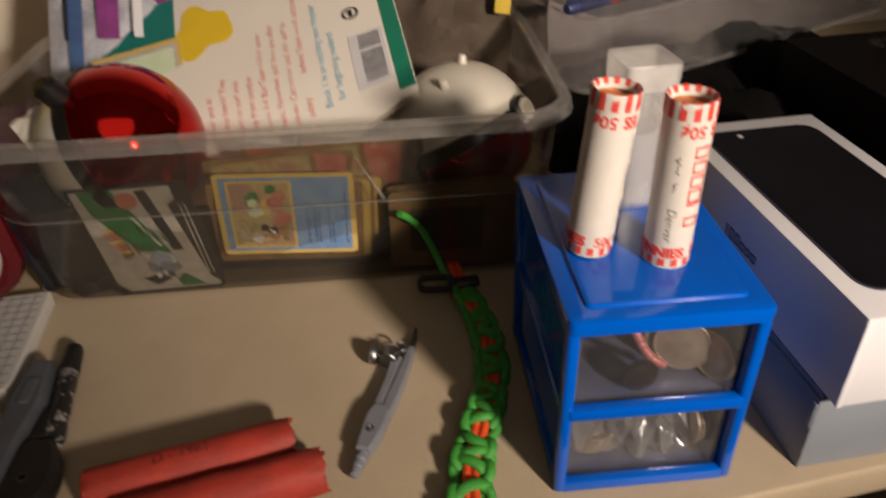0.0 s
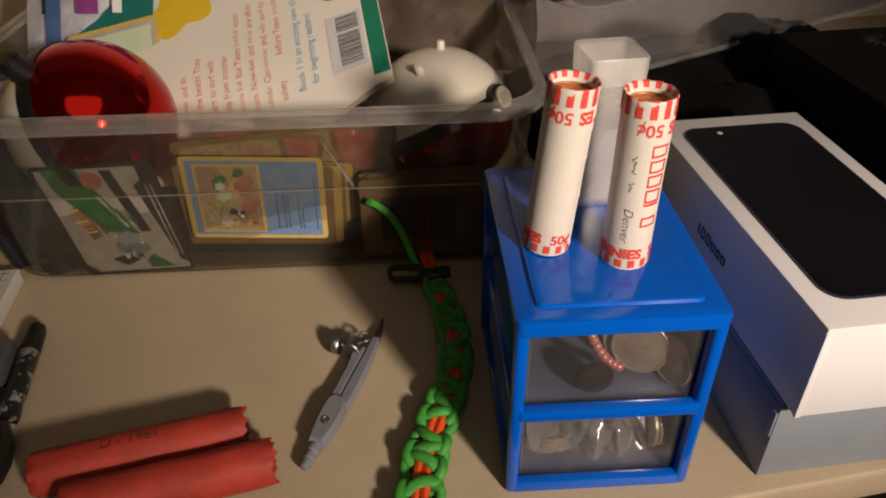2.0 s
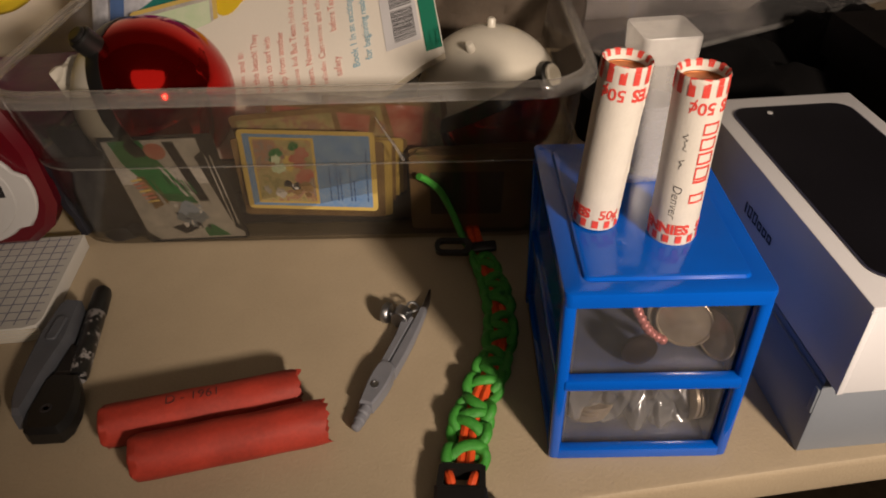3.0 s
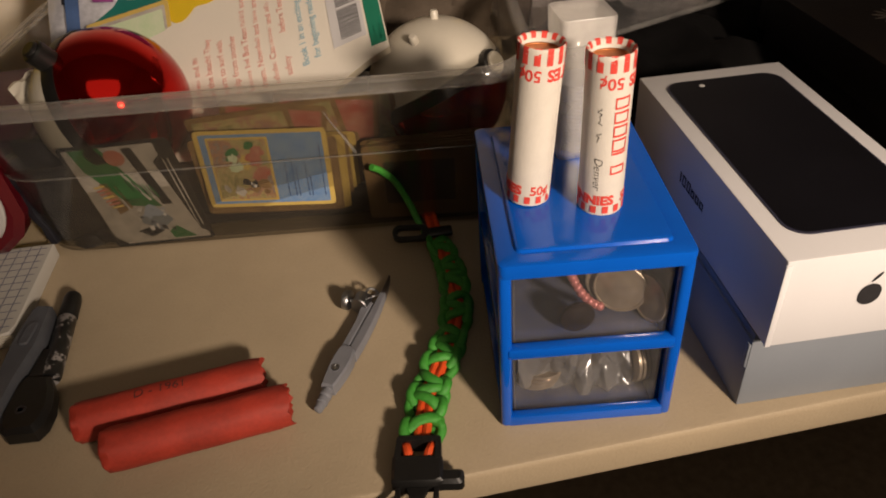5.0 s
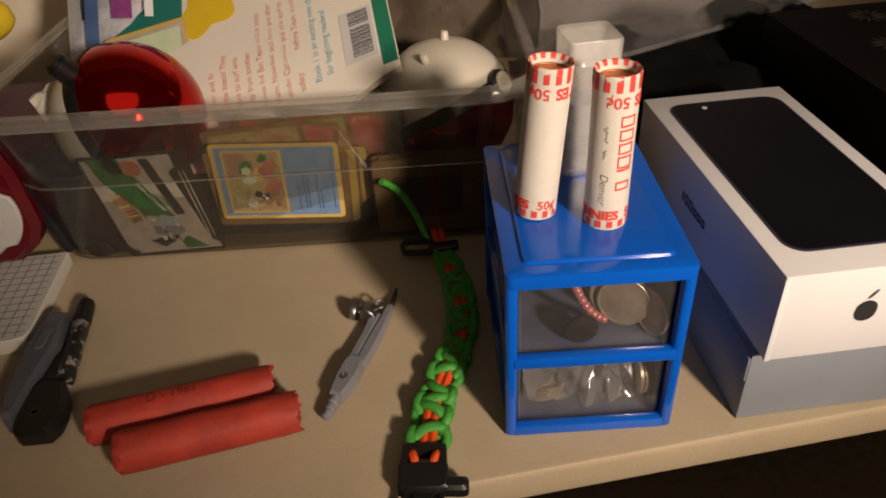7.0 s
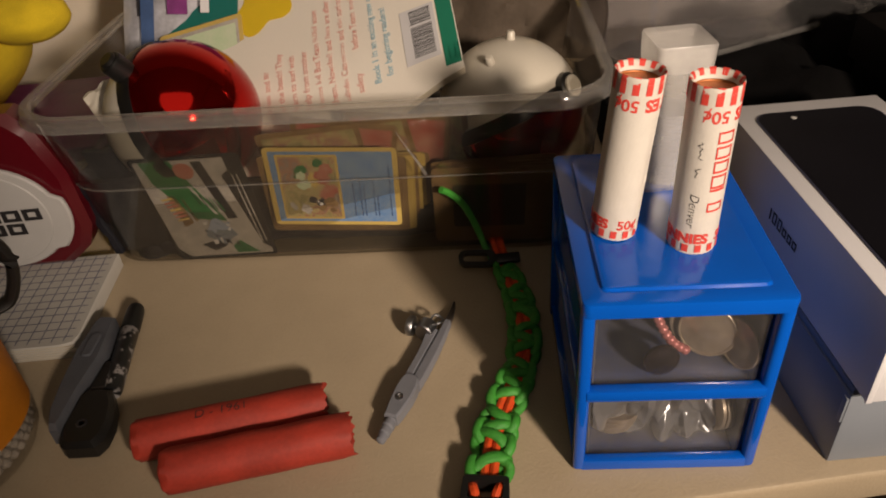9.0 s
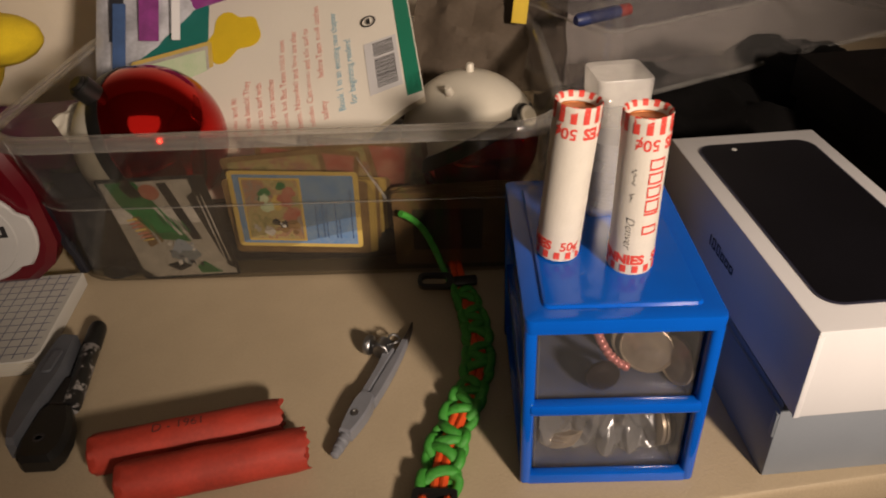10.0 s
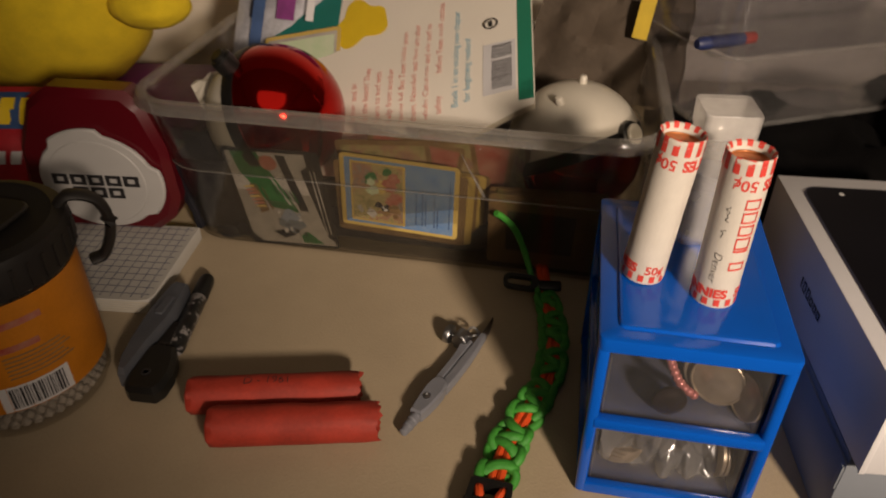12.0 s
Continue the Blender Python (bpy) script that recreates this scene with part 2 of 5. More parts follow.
def rounded(w, d, r, n=5, x=0.0, y=0.0):
    """Outline of a rounded rectangle, width w, depth d."""
    pts = []
    for cx, cy, a0 in ((w / 2 - r, d / 2 - r, 0), (-w / 2 + r, d / 2 - r, 90), (-w / 2 + r, -d / 2 + r, 180), (w / 2 - r, -d / 2 + r, 270)):
        for k in range(n + 1):
            a = radians(a0 + 90 * k / n)
            pts.append((x + cx + r * math.cos(a), y + cy + r * math.sin(a)))
    return pts


def loft(loops, caps=(True, True), bm=None):
    """Skin between closed loops of 3D points with the same count."""
    bm = bm or bmesh.new()
    rows = [[bm.verts.new(p) for p in lp] for lp in loops]
    n = len(rows[0])
    for a, b in zip(rows, rows[1:]):
        for i in range(n):
            j = (i + 1) % n
            bm.faces.new((a[i], a[j], b[j], b[i]))
    if caps[0]:
        bm.faces.new(rows[0][::-1])
    if caps[1]:
        bm.faces.new(rows[-1])
    return bm


def slab(outline, z0, z1, r=0.0, bm=None):
    """Flat prism over an outline, its rims eased by r."""
    cx = sum(p[0] for p in outline) / len(outline)
    cy = sum(p[1] for p in outline) / len(outline)
    w = max(abs(p[0] - cx) for p in outline) or 1
    h = max(abs(p[1] - cy) for p in outline) or 1
    ins = [(cx + (x - cx) * (1 - r / w), cy + (y - cy) * (1 - r / h)) for x, y in outline]
    if r:
        loops = [[(x, y, z0) for x, y in ins], [(x, y, z0 + r) for x, y in outline], [(x, y, z1 - r) for x, y in outline], [(x, y, z1) for x, y in ins]]
    else:
        loops = [[(x, y, z0) for x, y in outline], [(x, y, z1) for x, y in outline]]
    return loft(loops, bm=bm)


def lathe(profile, n=32, caps=(True, True), bm=None, squash=1.0):
    return loft([[(r * math.cos(2 * math.pi * k / n), squash * r * math.sin(2 * math.pi * k / n), z) for k in range(n)] for r, z in profile], caps, bm)


def smooth_path(pts, n):
    """Catmull-Rom curve through pts, n steps a span."""
    p = [Vector(q) for q in pts]
    p = [2 * p[0] - p[1]] + p + [2 * p[-1] - p[-2]]
    out = []
    for i in range(1, len(p) - 2):
        for k in range(n):
            t = k / n
            a, b, c, d = p[i - 1:i + 3]
            out.append(0.5 * (2 * b + (c - a) * t + (2 * a - 5 * b + 4 * c - d) * t * t + (3 * b - a - 3 * c + d) * t ** 3))
    return out + [p[-2]]


def sweep(pts, r, n=8, bm=None, flat=1.0, closed=False):
    """A round cord along points; r may be a number or one radius a point."""
    pts = [Vector(p) for p in pts]
    rs = r if isinstance(r, (list, tuple)) else [r] * len(pts)
    loops, up = [], Vector((0, 0, 1))
    for i, p in enumerate(pts):
        t = (pts[min(i + 1, len(pts) - 1)] - pts[max(i - 1, 0)]).normalized()
        side = t.cross(up)
        if side.length < 0.05:
            side = t.cross(Vector((0, 1, 0.2)))
        side.normalize()
        nn = side.cross(t)
        loops.append([p + rs[i] * (math.cos(2 * math.pi * k / n) * side + flat * math.sin(2 * math.pi * k / n) * nn) for k in range(n)])
    return loft(loops, bm=bm)


def quad_grid(fn, nu, nv, bm=None):
    """Open sheet of points fn(u, v), u and v from 0 to 1."""
    bm = bm or bmesh.new()
    g = [[bm.verts.new(fn(i / nu, j / nv)) for j in range(nv + 1)] for i in range(nu + 1)]
    for i in range(nu):
        for j in range(nv):
            bm.faces.new((g[i][j], g[i + 1][j], g[i + 1][j + 1], g[i][j + 1]))
    return bm


def ball_bm(r, nu=32, nv=16, z0=-90, z1=90):
    prof = [(max(r * math.cos(radians(a)), 1e-5), r * math.sin(radians(a))) for a in np.linspace(z0, z1, nv + 1)]
    return lathe(prof, nu)


def lettering(text, size, extrude=0.00008, bold=0.0):
    """Flat letters as a bmesh, centred, reading along +x."""
    cu = bpy.data.curves.new("letters", "FONT")
    cu.body, cu.size, cu.extrude, cu.align_x, cu.align_y = text, size, extrude, "CENTER", "CENTER"
    cu.resolution_u, cu.offset = 3, bold
    ob = bpy.data.objects.new("letters", cu)
    scene.collection.objects.link(ob)
    me = bpy.data.meshes.new_from_object(ob.evaluated_get(bpy.context.evaluated_depsgraph_get()))
    bm = bmesh.new()
    bm.from_mesh(me)
    bpy.data.objects.remove(ob)
    bpy.data.meshes.remove(me)
    bpy.data.curves.remove(cu)
    return bm


def bars(rects, z0, z1, bm=None):
    bm = bm or bmesh.new()
    for x0, x1, y0, y1 in rects:
        bm_box(x0, x1, y0, y1, z0, z1, bm=bm)
    return bm


def frame_of(o, xdir, near):
    """Pose with x along xdir and z along the upward normal of the plane that also holds near."""
    x = Vector(xdir).normalized()
    z = x.cross(Vector(near)).normalized()
    y = z.cross(x)
    m = Matrix((x, y, z)).transposed().to_4x4()
    m.translation = o
    return m


# ---- the setting ----
EDGE = radians(7.9)
RIGHT = Vector((math.cos(EDGE), math.sin(EDGE), 0))
shelf_m = Matrix.Translation((0.0, -0.0255, 0.0)) @ Matrix.Rotation(EDGE, 4, "Z")


def build_setting():
    prof = [(0.62, 0.0), (0.0024, 0.0), (0.0009, -0.0005), (0.0002, -0.0016), (0.0, -0.004), (0.0, -0.017), (0.0006, -0.0195), (0.003, -0.021), (0.62, -0.021)]
    loops = [[(x, y, z) for y, z in prof] for x in np.linspace(-0.95, 0.75, 18)]
    tagged(part("shelf_board", loft(loops), "shelf", m=shelf_m), "cream laminate shelf board with a rounded front edge", "shelf", kind="structure")
    tagged(part("wall_back", bm_box(-1.6, 1.4, 0.56, 0.66, -0.8, 1.7), "wall", smooth=False, m=shelf_m), "cream painted wall behind the shelf", "wall", kind="structure")
    # side and front walls are unseen, added to shape bounce and reflections
    tagged(part("wall_left", bm_box(-1.7, -1.6, -2.4, 0.66, -0.8, 1.7), "far_wall", smooth=False, m=shelf_m), "brown panelled wall", "wall", kind="structure")
    tagged(part("wall_right", bm_box(1.4, 1.5, -2.4, 0.66, -0.8, 1.7), "far_wall", smooth=False, m=shelf_m), "brown panelled wall", "wall", kind="structure")
    tagged(part("wall_front", bm_box(-1.7, 1.5, -2.5, -2.4, -0.8, 1.7), "far_wall", smooth=False, m=shelf_m), "brown panelled wall", "wall", kind="structure")
    tagged(part("floor", bm_box(-1.7, 1.5, -2.5, 0.66, -0.85, -0.8), "carpet", smooth=False, m=shelf_m), "dark brown carpet floor", "floor", kind="structure")
    # unseen ceiling, added to close the room above
    tagged(part("ceiling", bm_box(-1.7, 1.5, -2.5, 0.66, 1.7, 1.75), "ceiling", smooth=False, m=shelf_m), "white ceiling", "ceiling", kind="structure")


build_setting()


# ---- the blue drawer cabinet and what stands on it ----
def build_cabinet():
    w, d, h = 0.0808, 0.114, 0.100
    cab = thing("drawer_cabinet", pose(0, -0.0030, 0), "small blue plastic cabinet with two clear-fronted drawers", "cabinet")
    # sides: a frame of posts and rails round a sunken panel
    for s in (0, 1):
        bm = bmesh.new()
        xo = 0.0 if s == 0 else w
        inn = 1 if s == 0 else -1
        def xr(a, b):
            return (min(xo + inn * a, xo + inn * b), max(xo + inn * a, xo + inn * b))
        a, b = xr(0.0025, 0.004)
        bm_box(a, b, 0.004, d - 0.003, 0.002, h - 0.006, bm=bm)
        a, b = xr(0.0, 0.0055)
        bm_box(a, b, 0.0, 0.0075, 0.0, h - 0.0045, 0.0021, 3, bm=bm)
        bm_box(a, b, d - 0.007, d, 0.0, h - 0.0045, 0.0012, bm=bm)
        a, b = xr(0.0006, 0.0045)
        bm_box(a, b, 0.0065, d - 0.006, 0.0, 0.007, 0.0008, bm=bm)
        bm_box(a, b, 0.0065, d - 0.006, 0.045, 0.052, 0.0008, bm=bm)
        bm_box(a, b, 0.0065, d - 0.006, h - 0.012, h - 0.0048, 0.0008, bm=bm)
        part("side_frame", bm, "blue", cab)
    part("back_panel", bm_box(0.0045, w - 0.0045, d - 0.003, d - 0.001, 0.001, h - 0.005), "blue", cab)
    part("bottom_rail", bm_box(0.0035, w - 0.0035, 0.0002, 0.0048, 0.0, 0.0068, 0.0010), "blue", cab)
    part("middle_rail", bm_box(0.0035, w - 0.0035, -0.0008, 0.0048, 0.0462, 0.0522, 0.0012), "blue", cab)
    part("base_plate", bm_box(0.004, w - 0.004, 0.005, d - 0.003, 0.0004, 0.002), "blue", cab)
    part("divider", bm_box(0.004, w - 0.004, 0.005, d - 0.003, 0.0465, 0.0480), "blue", cab)
    # lid with a stepped field
    cx, cy = w / 2, d / 2
    loops = []
    for ww, dd, z, r in ((w + 0.000, d + 0.000, h - 0.0072, 0.003), (w + 0.0020, d + 0.0020, h - 0.0070, 0.0035), (w + 0.0026, d + 0.0026, h - 0.0016, 0.0036), (w + 0.0020, d + 0.0020, h - 0.0004, 0.0036),
                         (w + 0.0006, d + 0.0006, h, 0.0034), (w - 0.0135, d - 0.0135, h, 0.003), (w - 0.0148, d - 0.0148, h + 0.0012, 0.0028), (w - 0.0165, d - 0.0165, h + 0.0015, 0.0025)):
        loops.append([(x, y, z) for x, y in rounded(ww - 0.0020, dd - 0.0006, r, 5, cx, cy)])
    part("lid", loft(loops), "blue", cab, "blue lid with a raised field")
    for z0, z1, nm in ((0.0484, h - 0.0085, "upper"), (0.0024, 0.0458, "lower")):
        dr = part("drawer", bm_box(0.0062, w - 0.0062, 0.0052, 0.0064, z0, z1, 0.0005, 1), "window", cab, "frosted clear drawer front")
        b2 = bmesh.new()
        bm_box(0.0065, 0.0075, 0.0066, d - 0.008, z0, z1 - 0.008, bm=b2)
        bm_box(w - 0.0075, w - 0.0065, 0.0066, d - 0.008, z0, z1 - 0.008, bm=b2)
        bm_box(0.0077, w - 0.0077, d - 0.009, d - 0.008, z0, z1 - 0.008, bm=b2)
        bm_box(0.0077, w - 0.0077, 0.0066, d - 0.0092, z0, z0 + 0.001, bm=b2)
        part("tray", b2, "tray", dr)


def coin_bm(r, t=0.0018):
    bm = lathe([(r * 0.98, -t / 2), (r, -t / 2 + 0.0002), (r, t / 2 - 0.0002), (r * 0.98, t / 2), (r * 0.93, t / 2), (r * 0.91, t / 2 - 0.0004), (r * 0.60, t / 2 - 0.0004), (r * 0.52, t / 2 - 0.0001), (r * 0.20, t / 2)], 36)
    return bm


def coin(m, r, mat, label, t=0.0018):
    return tagged(part("coin", coin_bm(r, t), mat, m=m), label, "coin", "coins in the drawers")


def build_drawer_contents():
    y = 0.013
    z0 = 0.0497
    coin(pose(0.0575, 0.0205, z0 + 0.0128, 80, 0, -22), 0.0122, "silver", "large silvery coin standing on edge in a drawer")
    coin(pose(0.0560, 0.0240, z0 + 0.0138, 80, 0, -20), 0.0134, "silver", "large silvery coin standing on edge in a drawer")
    coin(pose(0.0692, 0.0135, z0 + 0.0116, 82, 0, -66), 0.0112, "silver", "dull silvery coin leaning in a drawer")
    coin(pose(0.0362, 0.0090, z0 + 0.0080, 86, 0, 6), 0.0077, "brown_coin", "dark brown coin leaning in a drawer")
    coin(pose(0.0190, 0.055, z0 + 0.0125, 70, 0, 20), 0.0115, "brown_coin", "dull brown coin leaning in a drawer")
    br = thing("bead_bracelet", pose(0, 0.0098, z0), "string of pink pearl beads curled in a drawer", "bracelet")
    for k, p in enumerate(smooth_path([(0.0335, 0.006, 0.0275), (0.0352, 0.005, 0.0235), (0.0382, 0.0038, 0.0180), (0.0422, 0.0035, 0.0128), (0.0470, 0.0040, 0.0088)], 2)):
        part("bead", ball_bm(0.0022, 14, 10), "bead", br, m=pose(p.x, p.y, p.z))
    # lower drawer: coins in a crumpled bag
    z0 = 0.0038
    for k, (x, yy, zz, r, rx, rz) in enumerate(((0.0205, 0.0205, 0.0040, 0.0105, -14, 12), (0.0212, 0.0205, 0.0060, 0.0105, -14, 10), (0.0222, 0.021, 0.0080, 0.0105, -13, 8), (0.0232, 0.0215, 0.0100, 0.0105, -12, 4),
                                        (0.0660, 0.0190, 0.0135, 0.0115, 86, -80), (0.0682, 0.0195, 0.0135, 0.0115, 86, -79), (0.0704, 0.020, 0.0135, 0.0115, 86, -78), (0.046, 0.030, 0.0075, 0.0105, -15, 5))):
        coin(pose(x, yy, z0 + max(zz, r * abs(math.sin(radians(rx))) + 0.0010), rx, 0, rz), r, "silver", "silvery coin in a clear bag in a drawer")
    rng = random.Random(4)
    creases = [(rng.random(), rng.random(), radians(rng.uniform(-50, 50)), rng.uniform(0.0008, 0.0030) * rng.choice((1, 1, -1)), rng.uniform(0.03, 0.14)) for _ in range(34)]
    def film(u, v):
        # straight creases between flat facets
        x = 0.0095 + 0.056 * u
        seam = z0 + 0.0008 + 0.0090 * (1 - min(1.0, u / 0.62)) ** 1.6 + 0.004 * max(0.0, u - 0.7)
        zt = z0 + 0.039 - 0.012 * max(0.0, u - 0.72) / 0.28
        z = seam + (zt - seam) * v
        n = 0.004 + sum(am * max(0.0, 1 - abs((u - cu) * math.cos(an) + 0.6 * (v - cv) * math.sin(an)) / wd) for cu, cv, an, am, wd in creases)
        n = max(0.0, n) + 0.0005 * noise.noise(Vector((u * 9, v * 6, 2.0)))
        return (x + 0.3 * n, 0.0080 + 0.007 * v + n, z)
    bag = thing("plastic_bag", pose(0, 0, 0), "crumpled clear plastic bag of coins in a drawer", "bag")
    part("film", quad_grid(film, 130, 70), "bag", bag)
    part("seam", sweep([Vector(film(k / 40, 0.0)) - Vector((0, 0.0006, 0)) for k in range(41)], 0.00035, 6), "rim", bag, "pale sealed seam")


def on_cylinder(bm, r, turn, z, upside=False, vertical=False):
    """Wraps flat letters (x, y) round an upright cylinder; turn: degrees, 270 faces the front."""
    bmesh.ops.subdivide_edges(bm, edges=[e for e in bm.edges if e.calc_length() > 0.0012], cuts=2)
    for v in bm.verts:
        x, y, t = v.co
        if upside:
            x, y = -x, -y
        if vertical:
            x, y = y, -x
        a = radians(turn) + x / r
        rr = r + 0.00012 + t
        v.co = (rr * math.cos(a), rr * math.sin(a), z + y)
    return bm


def patch(bm, r, a0, a1, z0, z1, n=3, lift=0.0001):
    g = [[bm.verts.new(((r + lift) * math.cos(a0 + (a1 - a0) * i / n), (r + lift) * math.sin(a0 + (a1 - a0) * i / n), z)) for z in (z0, z1)] for i in range(n + 1)]
    for i in range(n):
        bm.faces.new((g[i][0], g[i + 1][0], g[i + 1][1], g[i][1]))


def build_paper_roll(m, label, seam, text_turn, low_turn, brand):
    r, h = 0.0095, 0.0710
    roll = thing("coin_roll", m, label, "coin roll", "paper coin rolls on the cabinet")
    prof = [(r * 0.80, 0.0006), (r * 0.97, 0.0), (r, 0.0012), (r, h * 0.3), (r * 0.995, h * 0.55), (r, h - 0.0022), (r * 1.012, h - 0.0007), (r * 0.985, h), (r * 0.90, h - 0.0005), (r * 0.83, h - 0.0022), (r * 0.80, h - 0.0034)]
    bm = lathe(prof, 48, (True, False))
    for v in bm.verts:
        n = noise.noise(v.co * 90) * 0.00022
        v.co.x *= 1 + n / r
        v.co.y *= 1 + n / r
    part("wrapper", bm, "paper", roll)
    part("top_coin", lathe([(r * 0.90, h - 0.0052), (r * 0.90, h - 0.0040), (r * 0.82, h - 0.0040), (r * 0.80, h - 0.0043)], 36), "copper", roll, "copper coin at the open end")
    nst = 12
    for k in range(nst):
        bm, low = bmesh.new(), bmesh.new()
        a = 2 * math.pi * (k + seam) / nst
        patch(bm, r * 1.004, a, a + math.pi / nst, h - 0.0066, h - 0.0024, lift=0.0002)
        patch(low, r * 1.004, a + 0.1, a + 0.1 + math.pi / nst, 0.0013, 0.0048, lift=0.0002)
        # the stripes run on over the crimped rim
        for r0, z0, r1, z1 in ((r * 1.018, h - 0.0007, r * 0.99, h + 0.0003), (r * 0.99, h + 0.0003, r * 0.90, h - 0.0002), (r * 0.90, h - 0.0002, r * 0.825, h - 0.0020), (r * 1.012, h - 0.0024, r * 1.018, h - 0.0007)):
            vs = []
            for i in range(4):
                b = a + math.pi / nst * i / 3
                vs.append((bm.verts.new((r0 * math.cos(b), r0 * math.sin(b), z0)), bm.verts.new((r1 * math.cos(b), r1 * math.sin(b), z1))))
            for p, q in zip(vs, vs[1:]):
                bm.faces.new((p[0], q[0], q[1], p[1]))
        part("stripe", bm, "print_red", roll, "red printed stripe over the rim")
        part("stripe", low, "print_red", roll, "red printed stripe")
    part("printed_word", on_cylinder(lettering("50\u00a2", 0.0066, 0.00008, 0.00012), r, text_turn, h - 0.0107, True), "print_red", roll)
    part("printed_word", on_cylinder(lettering("PENNIES", 0.0066, 0.00008, 0.00028), r, text_turn + 118, h - 0.0105, True), "print_red", roll)
    part("printed_word", on_cylinder(lettering("PENNIES", 0.0060, 0.00008, 0.00028), r, low_turn, 0.0074), "print_red", roll)
    part("printed_word", on_cylinder(lettering("50\u00a2", 0.0060, 0.00008, 0.00012), r, low_turn + 116, 0.0074), "print_red", roll)
    if brand:
        # plain hollow shapes in place of the maker's name
        for k in range(6):
            x, wd, st = -0.0174 + 0.0060 * k, (0.0048, 0.0050, 0.0050, 0.0056, 0.0010, 0.0042)[k], 0.0008
            shape = [(x, x + wd, -0.0032, 0.0034)] if wd < 0.002 else [(x, x + st, -0.0032, 0.0034), (x + wd - st, x + wd, -0.0032, 0.0034), (x + st, x + wd - st, 0.0034 - st * 0.7, 0.0034), (x + st, x + wd - st, -0.0032, -0.0032 + st * 0.7)]
            part("printed_shape", on_cylinder(bars(shape, 0, 0.0001), r, 294, h * 0.52, vertical=True), "print_red", roll, "hollow red printed shape")
        rng = random.Random(9)
        rects, x, ph = [], -0.018, 0.0
        for word in (0.007, 0.004):
            end = x + word
            while x < end:
                ph += 0.55 + 0.25 * rng.random()
                y = 0.0009 * math.sin(ph) * (0.55 + 0.45 * math.sin(ph * 0.37)) + 0.0004 * math.sin(ph * 0.11)
                y2 = 0.0009 * math.sin(ph + 0.6) * (0.55 + 0.45 * math.sin(ph * 0.37 + 0.2)) + 0.0004 * math.sin(ph * 0.11)
                rects.append((x, x + 0.00020, min(y, y2) - 0.00007, max(y, y2) + 0.00007))
                x += 0.00024
            x += 0.0035
        part("handwriting", on_cylinder(bars(rects, 0, 0.00008), r, 240, h * 0.45, vertical=True), "ink", roll, "thin pencilled marks")
        word = lettering("Denver", 0.0050, 0.00005, -0.00008)
        for v in word.verts:
            v.co.x += 0.25 * v.co.y
        part("handwriting", on_cylinder(word, r, 244, h * 0.285, vertical=True), "ink", roll, "pencilled word")
    # torn paper edge of the seam
    a = radians(318 if not brand else 20)
    pts = []
    rng = random.Random(2)
    loops = []
    for k in range(40):
        z = 0.004 + (h - 0.010) * k / 39
        out = rng.uniform(0.0001, 0.0007)
        loops.append((r * math.cos(a), r * math.sin(a), z, (r + out) * math.cos(a + 0.09), (r + out) * math.sin(a + 0.09)))
    bm = bmesh.new()
    prev = None
    for x, y, z, x2, y2 in loops:
        cur = [bm.verts.new((x * 1.004, y * 1.004, z)), bm.verts.new((x2, y2, z)), bm.verts.new((x2 * 0.97, y2 * 0.97, z))]
        if prev:
            for i in range(2):
                bm.faces.new((prev[i], cur[i], cur[i + 1], prev[i + 1]))
        prev = cur
    part("seam", bm, "paper", roll, smooth=False)


def build_coin_tube():
    t = thing("coin_tube", pose(0.0475, 0.0835, 0.1016, 0, 0, 6), "square frosted plastic coin tube half full of coins", "coin tube")
    s = 0.0235
    o, i = rounded(s, s, 0.003, 4), rounded(s - 0.002, s - 0.002, 0.0025, 4)
    zh = 0.066
    part("tube", loft([[(x, y, 0) for x, y in o], [(x, y, zh) for x, y in o], [(x, y, zh) for x, y in i], [(x, y, 0.0012) for x, y in i]]), "tube", t).visible_shadow = False
    o2 = rounded(s + 0.001, s + 0.001, 0.003, 4)
    o3 = rounded(s + 0.0016, s + 0.0016, 0.003, 4)
    part("cap", loft([[(x, y, zh - 0.010) for x, y in o2], [(x, y, zh + 0.0005) for x, y in o3], [(x, y, zh + 0.0015) for x, y in o2]], (False, True)), "cap", t, "frosted cap").visible_shadow = False
    bm = bmesh.new()
    n = 18
    prof = []
    for k in range(n):
        z = 0.0016 + 0.0019 * k
        prof += [(0.0096, z), (0.0099, z + 0.0003), (0.0099, z + 0.0014), (0.0096, z + 0.0017)]
    part("coin_stack", lathe(prof, 28), "grey_plastic", t, "stack of dull coins seen through the plastic")


build_cabinet()
build_drawer_contents()
build_paper_roll(pose(0.0183, 0.0430, 0.1023, 0, 4.2, 0), "white paper coin roll with red striped ends", 0.2, 238, 174, False)
build_paper_roll(pose(0.0482, 0.0325, 0.1017, 0, 0, 0), "white paper coin roll with red bars and handwriting", 0.55, 264, 222, True)
build_coin_tube()


